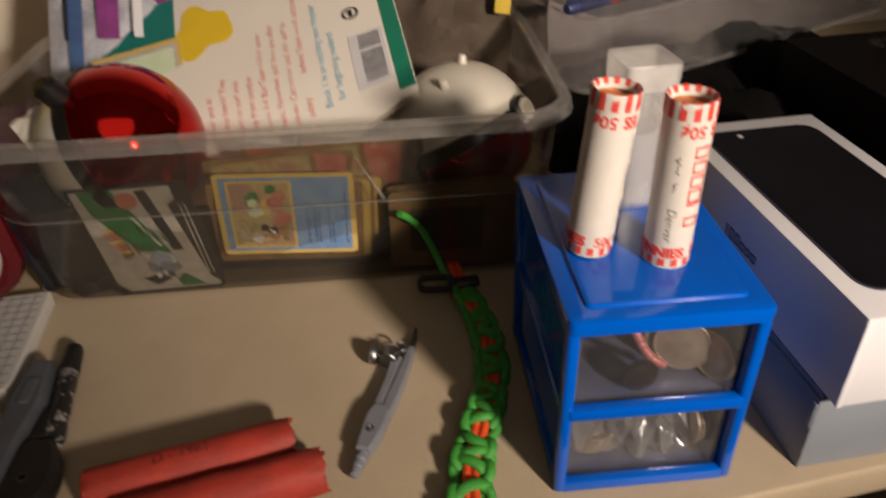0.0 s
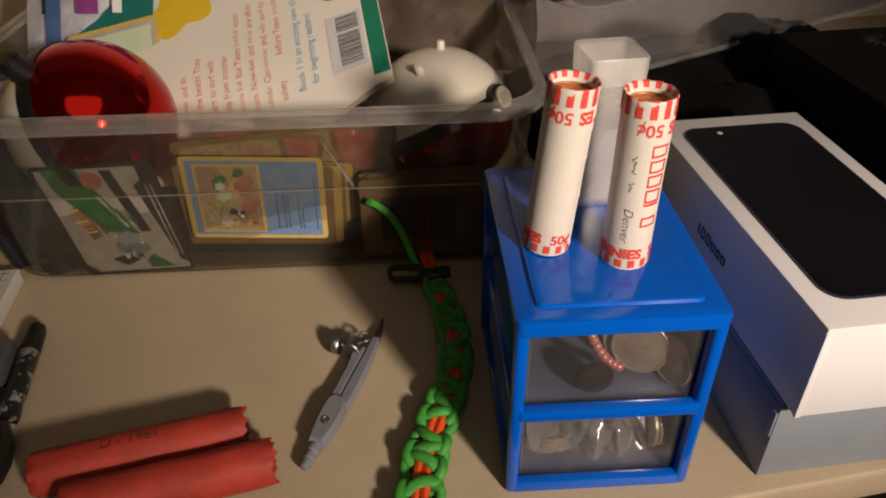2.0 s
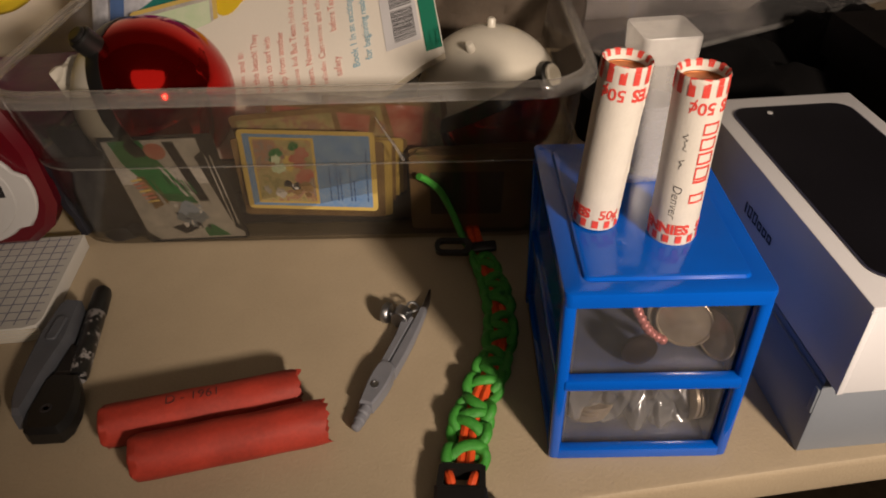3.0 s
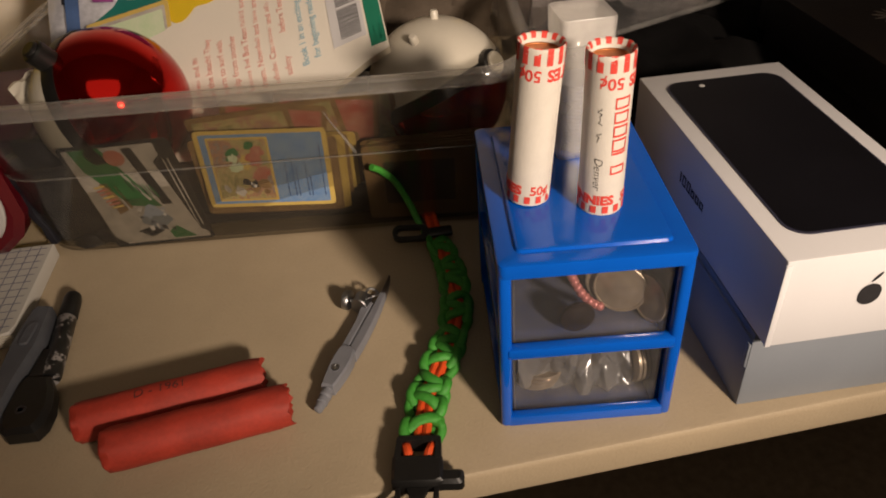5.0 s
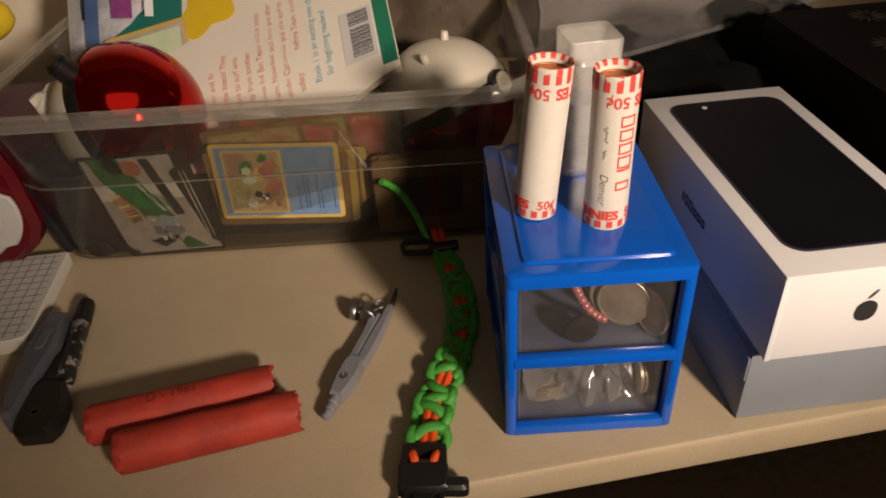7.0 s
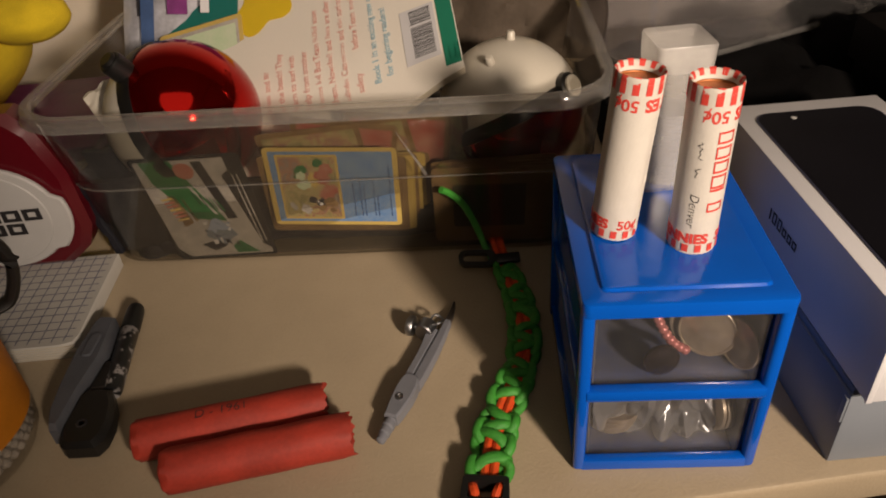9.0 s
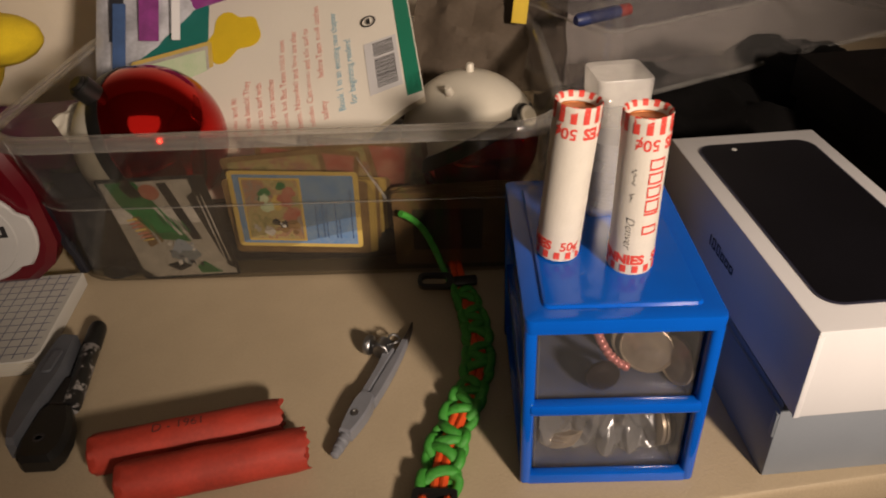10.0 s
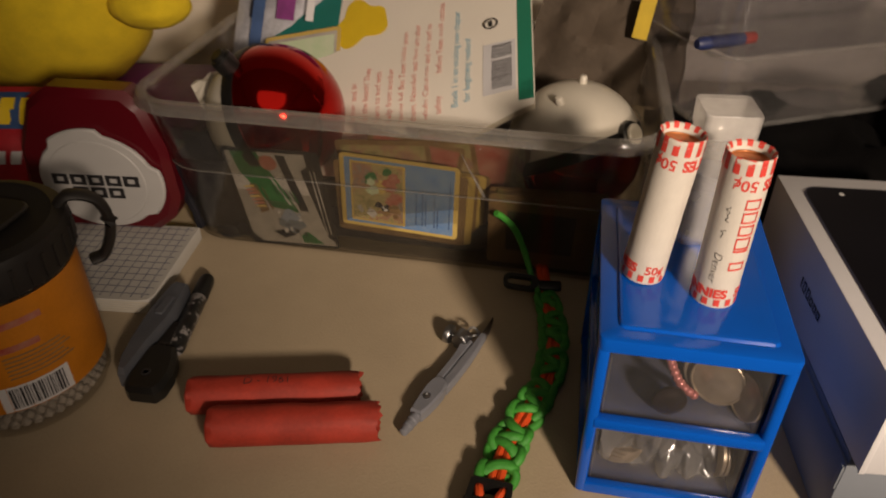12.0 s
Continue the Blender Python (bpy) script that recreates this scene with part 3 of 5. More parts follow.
# ---- phone box on a grey box ----
def build_boxes():
    m = pose(0.1152, -0.0080, 0.0, 0, 0, 4.4)
    low = thing("card_box", pose(0.1135, -0.001, 0.0, 0, 0, 4.6), "blue-grey card box under the white box", "box")
    part("tray", bm_box(0.0, 0.0855, 0.0, 0.166, 0.0002, 0.0425, 0.0007), "box_grey", low)
    part("liner", bm_box(0.0012, 0.0840, 0.0012, 0.1645, 0.0420, 0.0462, 0.0005), "box_grey", low)
    part("tab", bm_box(-0.0008, 0.0004, 0.0006, 0.0035, 0.026, 0.0405, 0.0003), "box_grey", low, "torn corner flap")
    box = thing("phone_box", m, "white card phone box with a black handset printed on its lid", "box")
    W, L, H0, H1 = 0.0850, 0.1760, 0.0462, 0.0942
    part("lid", bm_box(0.0, W, 0.0, L, H0 + 0.0003, H1, 0.0008), "box_white", box)
    part("front_edge", bm_box(-0.0005, 0.0022, -0.0006, 0.0006, H0 + 0.0006, H1 - 0.002, 0.0003), "box_white", box, "folded paper seam")
    cx, cy = W / 2, L / 2 + 0.001
    part("handset_print", slab(rounded(0.0672, 0.1485, 0.0098, 8, cx, cy), H1 + 0.0002, H1 + 0.0006), "phone_rim", box, "dark printed handset outline")
    part("handset_face", slab(rounded(0.0650, 0.1463, 0.0090, 8, cx, cy), H1 + 0.0007, H1 + 0.0009), "phone", box, "black printed handset")
    part("lens_print", lathe([(0.0015, H1 + 0.00095), (0.0015, H1 + 0.0012)], 20), "disc", box, m=pose(cx - 0.0135, cy + 0.066, 0))
    # plain bars in place of the name on the long side
    rects = []
    for k, x in enumerate((0.0, 0.0034, 0.0092, 0.0146, 0.0200, 0.0254)):
        hgt = 0.0062 if k in (0, 1, 2) else 0.0044
        rects.append((x, x + (0.0012 if k == 0 else 0.0040), 0, hgt))
    side_m = Matrix.Translation((-0.0003, 0.1040, 0.0675)) @ Matrix(((0, 0, -1, 0), (-1, 0, 0, 0), (0, 1, 0, 0), (0, 0, 0, 1)))
    st = 0.0009
    for x0, x1, y0, y1 in rects:
        edges = [(x0, x1, y0, y1)] if x1 - x0 < 0.002 else [(x0, x0 + st, y0, y1), (x1 - st, x1, y0, y1), (x0 + st, x1 - st, y1 - st, y1), (x0 + st, x1 - st, y0, y0 + st)]
        part("printed_shape", bars(edges, 0, 0.0001), "ink", box, "small hollow black printed shape", m=side_m)
    # plain rounded mark on the end
    out = [(0.0056 * math.cos(a) * (1 - 0.10 * math.cos(2 * a)), 0.0058 * math.sin(a) * (1 - 0.08 * abs(math.cos(a)))) for a in np.linspace(0, 2 * math.pi, 36, endpoint=False)]
    bm = slab(out, 0, 0.0001)
    leaf = [(0.0010 + 0.0024 * math.cos(a) * 0.5 + 0.0016 * math.sin(a), 0.0092 + 0.0024 * math.sin(a) + 0.0004 * math.cos(a)) for a in np.linspace(0, 2 * math.pi, 20, endpoint=False)]
    slab(leaf, 0, 0.0001, bm=bm)
    part("printed_mark", bm, "ink", box, "plain black round mark", m=Matrix.Translation((W / 2 - 0.002, -0.0002, 0.0705)) @ Matrix(((1, 0, 0, 0), (0, 0, -1, 0), (0, 1, 0, 0), (0, 0, 0, 1))))


build_boxes()


# ---- loose things on the shelf ----
def build_red_roll(a, b, r, label, marks):
    a, b = Vector((*a, r)), Vector((*b, r))
    L = (b - a).length
    ang = math.degrees(math.atan2(b.y - a.y, b.x - a.x))
    roll = thing("coin_roll", Matrix.Translation(a) @ pose(0, 0, 0, 0, 0, ang), label, "coin roll", "red paper coin rolls on the shelf")
    rng = random.Random(int(L * 1e5))
    n = 56
    loops = []
    for k, (rr, x) in enumerate([(0.55, 0.003), (0.70, 0.0012), (0.86, 0.0006), (0.955, 0.0016), (0.99, 0.0045)] + [(1.0, L * t) for t in np.linspace(0.08, 0.93, 14)] + [(0.985, L - 0.003), (0.97, L), (0.80, L - 0.001), (0.72, L - 0.006)]):
        lp = []
        for i in range(n):
            t = 2 * math.pi * i / n
            q = rr * r * (1 + 0.040 * noise.noise(Vector((x * 70, 2.2 * math.cos(t), 2.2 * math.sin(t) + a.x * 50))))
            xx = x
            if x > L - 0.0005:
                xx += 0.0030 * noise.noise(Vector((3.5 * math.cos(t), 3.5 * math.sin(t), a.y * 90))) + 0.0004 * noise.noise(Vector((9 * math.cos(t), 9 * math.sin(t), a.y * 70)))
            if x < 0.004:
                q *= 1 + 0.05 * math.sin(7 * t + a.x * 40)
            lp.append((xx, q * math.cos(t), q * math.sin(t)))
        loops.append(lp)
    part("wrapper", loft(loops[4:-3], (False, False)), "red_paper", roll)
    part("crimped_end", loft(loops[:5], (True, False)), "red_paper", roll, "folded paper end")
    part("torn_end", loft(loops[-4:], (False, True)), "red_paper", roll, "ragged paper end")
    if marks:
        bm = lettering("D - 1961", 0.0070, 0.00005, -0.0001)
        bmesh.ops.subdivide_edges(bm, edges=[e for e in bm.edges if e.calc_length() > 0.001], cuts=2)
        for v in bm.verts:
            t = radians(94) - v.co.y / r
            rr = r * 1.022 + v.co.z
            v.co = (L * 0.47 + v.co.x, rr * math.cos(t), rr * math.sin(t))
        part("handwriting", bm, "ink", roll, "faint black pen marks")
    return roll


build_red_roll((-0.2075, 0.0120), (-0.1175, 0.0335), 0.0104, "red paper coin roll with pen marks", True)
build_red_roll((-0.1875, -0.0065), (-0.1020, 0.0135), 0.0106, "red paper coin roll with a torn end", False)


def build_compass():
    a, b = Vector((-0.0895, 0.0125, 0)), Vector((-0.0550, 0.1135, 0))
    ang = math.degrees(math.atan2(b.y - a.y, b.x - a.x))
    L = (b - a).length
    c = thing("drawing_compass", Matrix.Translation(a) @ pose(0, 0, 0, 0, 0, ang) @ Matrix.Diagonal((1, 0.86, 0.95, 1)), "grey plastic drawing compass with a steel pencil screw", "compass")
    part("handle", lathe([(0.0012, 0), (0.0026, 0.0008), (0.0030, 0.004), (0.0026, 0.0046), (0.0034, 0.0052), (0.0034, 0.0082), (0.0027, 0.0088), (0.0037, 0.0096), (0.0037, 0.0125), (0.0029, 0.0132), (0.0040, 0.014), (0.0042, 0.018)], 20), "grey_plastic", c, m=pose(0, 0, 0.0050, 0, 90, 0))
    bm = slab([(0.0135, -0.0038), (0.018, -0.0050), (0.027, -0.0064), (0.034, -0.0066), (0.040, -0.0054), (0.0425, -0.0030), (0.0425, 0.0030), (0.040, 0.0050), (0.034, 0.0058), (0.027, 0.0056), (0.018, 0.0046), (0.0135, 0.0038)], 0.0012, 0.0098, 0.0010)
    part("head", bm, "grey_plastic", c)
    part("rivet", lathe([(0.0023, 0.0098), (0.0023, 0.0104), (0.0017, 0.0106), (0.0012, 0.0102)], 20), "steel", c, m=pose(0.0255, 0, 0))
    # two closed legs with a narrow slot between them; the outer one tapers to the needle
    def limb(rows):
        return loft([[(x, y0, 0.0015), (x, y1, 0.0015), (x, y1, hz - 0.0008), (x, y1 - 0.0006, hz), (x, y0 + 0.0006, hz), (x, y0, hz - 0.0008)] for x, y0, y1, hz in rows])
    part("leg", limb([(0.038, -0.0062, -0.0004, 0.0078), (0.050, -0.0068, -0.0004, 0.0076), (0.064, -0.0068, -0.0006, 0.0074), (0.078, -0.0060, -0.0008, 0.0070), (0.090, -0.0046, -0.0004, 0.0062)]), "grey_plastic", c)
    part("leg", limb([(0.038, 0.0004, 0.0056, 0.0078), (0.050, 0.0004, 0.0052, 0.0076), (0.064, 0.0002, 0.0054, 0.0072), (0.074, 0.0002, 0.0066, 0.0070), (0.080, 0.0002, 0.0080, 0.0068)]), "grey_plastic", c)
    part("needle_arm", limb([(0.0895, -0.0046, -0.0005, 0.0060), (0.097, -0.0034, 0.0000, 0.0052), (0.104, -0.0016, 0.0008, 0.0042), (0.109, 0.0004, 0.0016, 0.0036)]), "lead", c)
    part("pencil_ring", lathe([(0.0052, 0.0), (0.0058, 0.0005), (0.0058, 0.0080), (0.0052, 0.0085), (0.0040, 0.0080), (0.0040, 0.0005)], 24), "steel", c, m=pose(0.0745, 0.0078, 0.0066, 0, 90, 0))
    part("screw", lathe([(0.0016, 0), (0.0016, 0.0075), (0.0054, 0.0078), (0.0060, 0.0086), (0.0060, 0.0118), (0.0050, 0.0126)], 18), "steel", c, m=pose(0.0790, 0.0080, 0.0066, -90, 0, 0))
    part("wing", sweep([(0.0835 + 0.0038 * math.cos(t), 0.0020 + 0.0040 * math.sin(t), 0.0105 + 0.001 * math.sin(2 * t)) for t in np.linspace(0, 2 * math.pi, 20)], 0.0008, 8), "steel", c)


build_compass()


def build_bracelet():
    br = thing("cord_bracelet", pose(0, 0, 0), "green and orange braided cord bracelet with a black buckle", "bracelet")
    line = smooth_path([(-0.0290, 0.1750, 0.007), (-0.0270, 0.162, 0.006), (-0.0235, 0.140, 0.006), (-0.0185, 0.118, 0.006), (-0.0162, 0.096, 0.006), (-0.0165, 0.076, 0.006), (-0.0205, 0.056, 0.006), (-0.0285, 0.034, 0.006), (-0.0352, 0.012, 0.006), (-0.0385, -0.0120, 0.006)], 12)
    acc = [0.0]
    for p, q in zip(line, line[1:]):
        acc.append(acc[-1] + (q - p).length)
    total = acc[-1]

    def at(s, side, z):
        s = max(0.0, min(total - 1e-6, s))
        i = max(k for k in range(len(acc) - 1) if acc[k] <= s)
        f = (s - acc[i]) / (acc[i + 1] - acc[i])
        p = line[i].lerp(line[i + 1], f)
        t = (line[i + 1] - line[i]).normalized()
        n = Vector((t.y, -t.x, 0))
        return Vector((p.x + n.x * side, p.y + n.y * side, z))

    # orange core strands
    for o in (-0.0020, 0.0020):
        pts = [at(s, o, 0.0062 + (0.0012 if s < 0.02 else 0)) for s in np.linspace(0.004, total + 0.0, 60)]
        part("core_strand", sweep(pts, 0.0022, 8), "orange_cord", br, "orange core strand")
    loop = [at(0.004, -0.0026, 0.0062), at(0.0, -0.0022, 0.0066), at(0.0, 0.0022, 0.0066), at(0.004, 0.0026, 0.0062)]
    part("core_loop", sweep(smooth_path(loop, 6), 0.0024, 8), "orange_cord", br, "orange end loop")
    start, step = 0.036, 0.0070
    n = int((total - start - 0.002) / step) + 1
    rng = random.Random(3)
    s = start - 0.004
    for k in range(n):
        s += (0.0060, 0.0070, 0.0140, 0.0060, 0.0064, 0.0060, 0.0150)[k % 7] + rng.uniform(-0.0006, 0.0006)
        if s > total - 0.004:
            break
        sg = 1 if k % 2 == 0 else -1
        j = rng.uniform(-0.0010, 0.0010)
        w = 0.0048 + 0.0032 * (k / n) ** 1.5 + rng.uniform(-0.0004, 0.0006)
        over = [at(s - 0.0050, -sg * (w + 0.0006), 0.0046), at(s - 0.0034, -sg * w * 0.85, 0.0076), at(s - 0.0012 + j, -sg * w * 0.30, 0.0094), at(s + 0.0008 + j, sg * w * 0.35, 0.0094), at(s + 0.0026, sg * w * 0.85, 0.0074), at(s + 0.0036, sg * (w + 0.0010), 0.0044)]
        part("knot", sweep(smooth_path(over, 5), 0.0028, 10, flat=0.74), "green_cord", br)
        gap = 0.0090 + rng.uniform(-0.001, 0.002)
        wrap = [at(s - 0.0014, sg * (w * 0.6), 0.0062), at(s - 0.0012, sg * (w + 0.0006), 0.0074), at(s + 0.0016, sg * (w + 0.0014), 0.0080), at(s + gap * 0.55, sg * (w + 0.0012), 0.0076), at(s + gap * 0.9, sg * w * 0.8, 0.0050)]
        part("side_loop", sweep(smooth_path(wrap, 5), 0.0026, 10), "green_cord", br)
        wrap = [at(s - 0.0030, -sg * (w * 0.7), 0.0066), at(s - 0.0006, -sg * (w + 0.0012), 0.0058), at(s + 0.0030, -sg * (w + 0.0014), 0.0042), at(s + gap * 0.8, -sg * w * 0.85, 0.0036)]
        part("side_loop", sweep(smooth_path(wrap, 4), 0.0024, 10), "green_cord", br)
        under = [at(s, -w, 0.0030), at(s, 0, 0.0024), at(s, w, 0.0030)]
        part("under_strand", sweep(under, 0.0022, 8), "green_cord", br)
    tail = smooth_path([(-0.0285, 0.138, 0.0095), (-0.0340, 0.150, 0.0125), (-0.0405, 0.1590, 0.026), (-0.0475, 0.1590, 0.042), (-0.0550, 0.1550, 0.053), (-0.0600, 0.1510, 0.0585)], 8)
    part("cord_tail", sweep(tail, 0.0021, 8), "green_cord", br, "loose green cord end")
    # black adjuster bar across the core
    o, i = rounded(0.0230, 0.0105, 0.0048, 5, -0.0120, 0.0), rounded(0.0160, 0.0058, 0.0026, 5, -0.0128, 0.0)
    bm = bmesh.new()
    lo = [[bm.verts.new((x, y, z)) for x, y in pl] for pl, z in ((o, 0.0), (o, 0.0045), (i, 0.0045), (i, 0.0))]
    for a, b in zip(lo, lo[1:] + lo[:1]):
        for k in range(len(a)):
            q = (k + 1) % len(a)
            bm.faces.new((a[k], a[q], b[q], b[k]))
    sl = part("slider", bm, "black", br, "black plastic slider", m=pose(-0.0285, 0.1450, 0.0098, 26, 0, -3))
    part("slider_bar", bm_box(-0.001, 0.0145, -0.0034, 0.0034, 0.0004, 0.0046, 0.0014), "black", br, m=pose(-0.0290, 0.1450, 0.0092, 25, 0, 6))
    # buckle: frame, body, whistle spur and prongs
    bk = pose(-0.0400, -0.0205, 0.0, 0, 0, -4) @ Matrix.Scale(0.87, 4)
    fr = bmesh.new()
    o = [(-0.0118, 0.0095), (-0.0104, 0.0108), (0.0104, 0.0108), (0.0118, 0.0095), (0.0124, -0.0100), (-0.0130, -0.0100)]
    i = [(-0.0088, 0.0066), (-0.0080, 0.0074), (0.0080, 0.0074), (0.0088, 0.0066), (0.0088, -0.0022), (-0.0090, -0.0022)]
    lo = [[fr.verts.new((x, y, z)) for x, y in pl] for pl, z in ((o, 0.0022), (o, 0.0112), (i, 0.0112), (i, 0.0022))]
    for a, b in zip(lo, lo[1:] + lo[:1]):
        for k in range(6):
            q = (k + 1) % 6
            fr.faces.new((a[k], a[q], b[q], b[k]))
    bmesh.ops.bevel(fr, geom=[e for e in fr.edges if e.is_manifold and e.calc_face_angle(0) > 0.6], offset=0.0008, segments=2, affect="EDGES")
    part("buckle_frame", fr, "black", br, "black plastic buckle frame", m=bk)
    part("buckle_body", slab([(-0.0135, -0.0020), (-0.0130, -0.0165), (-0.0100, -0.0185), (0.0105, -0.0180), (0.0135, -0.0165), (0.0128, -0.0020)], 0.0010, 0.0116, 0.0016), "black", br, m=bk)
    part("whistle_spur", slab(rounded(0.0150, 0.0088, 0.0030, 5, 0.0165, -0.0130), 0.0008, 0.0100, 0.0018), "black", br, m=bk)
    for sx in (-1, 1):
        part("prong", slab([(sx * 0.0110, -0.0180), (sx * 0.0085, -0.0180), (sx * 0.0078, -0.0330), (sx * 0.0105, -0.0380), (sx * 0.0118, -0.0330)], 0.0030, 0.0072, 0.0006), "black", br, m=bk)
    part("prong", slab([(-0.0060, -0.0180), (0.0060, -0.0180), (0.0015, -0.0275), (0.0010, -0.0390), (-0.0010, -0.0390), (-0.0015, -0.0275)], 0.0030, 0.0072, 0.0006), "black", br, m=bk)
    for sx in (-1, 1):
        pts = smooth_path([(sx * 0.0070, 0.0078, 0.0062), (sx * 0.0066, 0.0050, 0.0086), (sx * 0.0054, 0.0010, 0.0088), (sx * 0.0046, -0.0030, 0.0062)], 5)
        part("core_strand", sweep(pts, 0.0026, 8), "orange_cord", br, m=bk)


build_bracelet()


# ---- clear bin and its contents ----
BX0, BX1, BY0, BY1, BZ = -0.297, 0.040, 0.136, 0.345, 0.120


def bin_loops(x0, x1, y0, y1, zh, taper_x, taper_y, step, r, wall, rim):
    cx, cy = (x0 + x1) / 2, (y0 + y1) / 2
    w, d = x1 - x0 - 2 * rim, y1 - y0 - 2 * rim
    def ring(f, z, off=0.0, rr=0.0):
        return [(x, y, z) for x, y in rounded(w - 2 * taper_x * (1 - f) - 2 * off, d - 2 * taper_y * (1 - f) - 2 * off, r - off * 0.5 + rr, 6, cx, cy)]
    zs = step
    outer = [ring(0.0, 0.0, 0.004), ring(0.02, 0.003, 0.0), ring(zs / zh, zs - 0.002, 0.0020), ring(zs / zh, zs, 0.0), ring(1.0, zh - 0.004, 0.0)]
    inner = [ring(1.0, zh - 0.004, wall), ring(zs / zh, zs + 0.001, wall), ring(zs / zh, zs - 0.001, wall + 0.002), ring(0.02, 0.005, wall), ring(0.0, 0.0035, 0.005)]
    lip = [[(x, y, z) for x, y in rounded(w + 2 * q, d + 2 * q, r + q, 6, cx, cy)] for q, z in ((0.0002, zh - 0.0045), (rim * 0.7, zh - 0.0045), (rim, zh - 0.0070), (rim + 0.0005, zh - 0.0068), (rim, zh - 0.002), (rim * 0.75, zh), (0.0, zh), (-wall * 1.2, zh - 0.0012), (-wall * 1.2, zh - 0.0042))]
    return outer, inner, lip


def build_bin():
    b = thing("storage_bin", pose(0, 0, 0), "clear plastic storage bin full of cards and toys", "storage bin")
    outer, inner, lip = bin_loops(BX0, BX1, BY0, BY1, BZ, 0.004, 0.026, 0.066, 0.030, 0.0012, 0.006)
    part("body", loft(outer + inner), "bin", b)
    part("rim", loft(lip + [lip[0]], (False, False)), "rim", b, "thick clear rim")
    # thin hazy beads, added to draw the highlight lines along the rim
    for lp, rr in ((lip[3], 0.0006), (lip[6], 0.0005)):
        edge = [Vector(q) for q in lp]
        part("ridge", sweep(edge + edge[:1], rr, 6), "rim", b, "bright moulded edge of the rim")
    ring = [Vector((x, y, z + 0.0002)) for x, y, z in outer[3]]
    # hazy raised streak, modelled in place of a lamp highlight on buckled plastic
    flute = smooth_path([(-0.0815, 0.1432, 0.101), (-0.0765, 0.1450, 0.090), (-0.0715, 0.1478, 0.079), (-0.0680, 0.1498, 0.0705)], 6)
    part("flute", sweep(flute, [0.0003 + 0.0009 * k / (len(flute) - 1) for k in range(len(flute))], 8), "rim", b, "bright buckled crease in the front wall")
    # thin bead laid on the moulded crease to draw its bright highlight
    part("crease", sweep(ring + ring[:1], 0.0006, 6), "rim", b, "moulded crease round the bin")


build_bin()


def flat_card(name, w, h, mat, m, label, category="trading card", group="", t=0.0004, art=()):
    """A card in its own xy plane, centred; art: rectangles with a material, laid on its face."""
    c = thing(name, m, label, category, group)
    part("sheet", slab(rounded(w, h, 0.003, 4), -t, 0.0), mat, c)
    for k, (x0, x1, y0, y1, mt) in enumerate(art):
        z = 0.00015 + 0.00012 * k
        part("print", slab(rounded(x1 - x0, y1 - y0, 0.0008, 2, (x0 + x1) / 2, (y0 + y1) / 2), z - 0.0001, z), mt, c)
    return c


LEAN = math.degrees(math.atan2(0.026, 0.117))


def front_pose(x, z, turn=0.0, depth=0.0):
    """On the inner face of the bin's front wall, facing out."""
    y = 0.1700 - 0.222 * z + depth
    return Matrix.Translation((x, y, z)) @ pose(0, 0, 0, 90 + LEAN, 0, 0) @ pose(0, 0, 0, 0, 0, turn)


def small_text(rng, x0, x1, y0, y1, n, mat_wide=0.7):
    rects = []
    for k in range(n):
        y = y1 - (y1 - y0) * (k + 0.5) / n
        h = (y1 - y0) / n * 0.28
        x = x0
        while x < x0 + (x1 - x0) * rng.uniform(0.7, 1.0):
            wd = rng.uniform(0.10, 0.25) * (x1 - x0)
            rects.append((x, min(x + wd, x1), y - h, y + h))
            x += wd + 0.03 * (x1 - x0)
    return rects


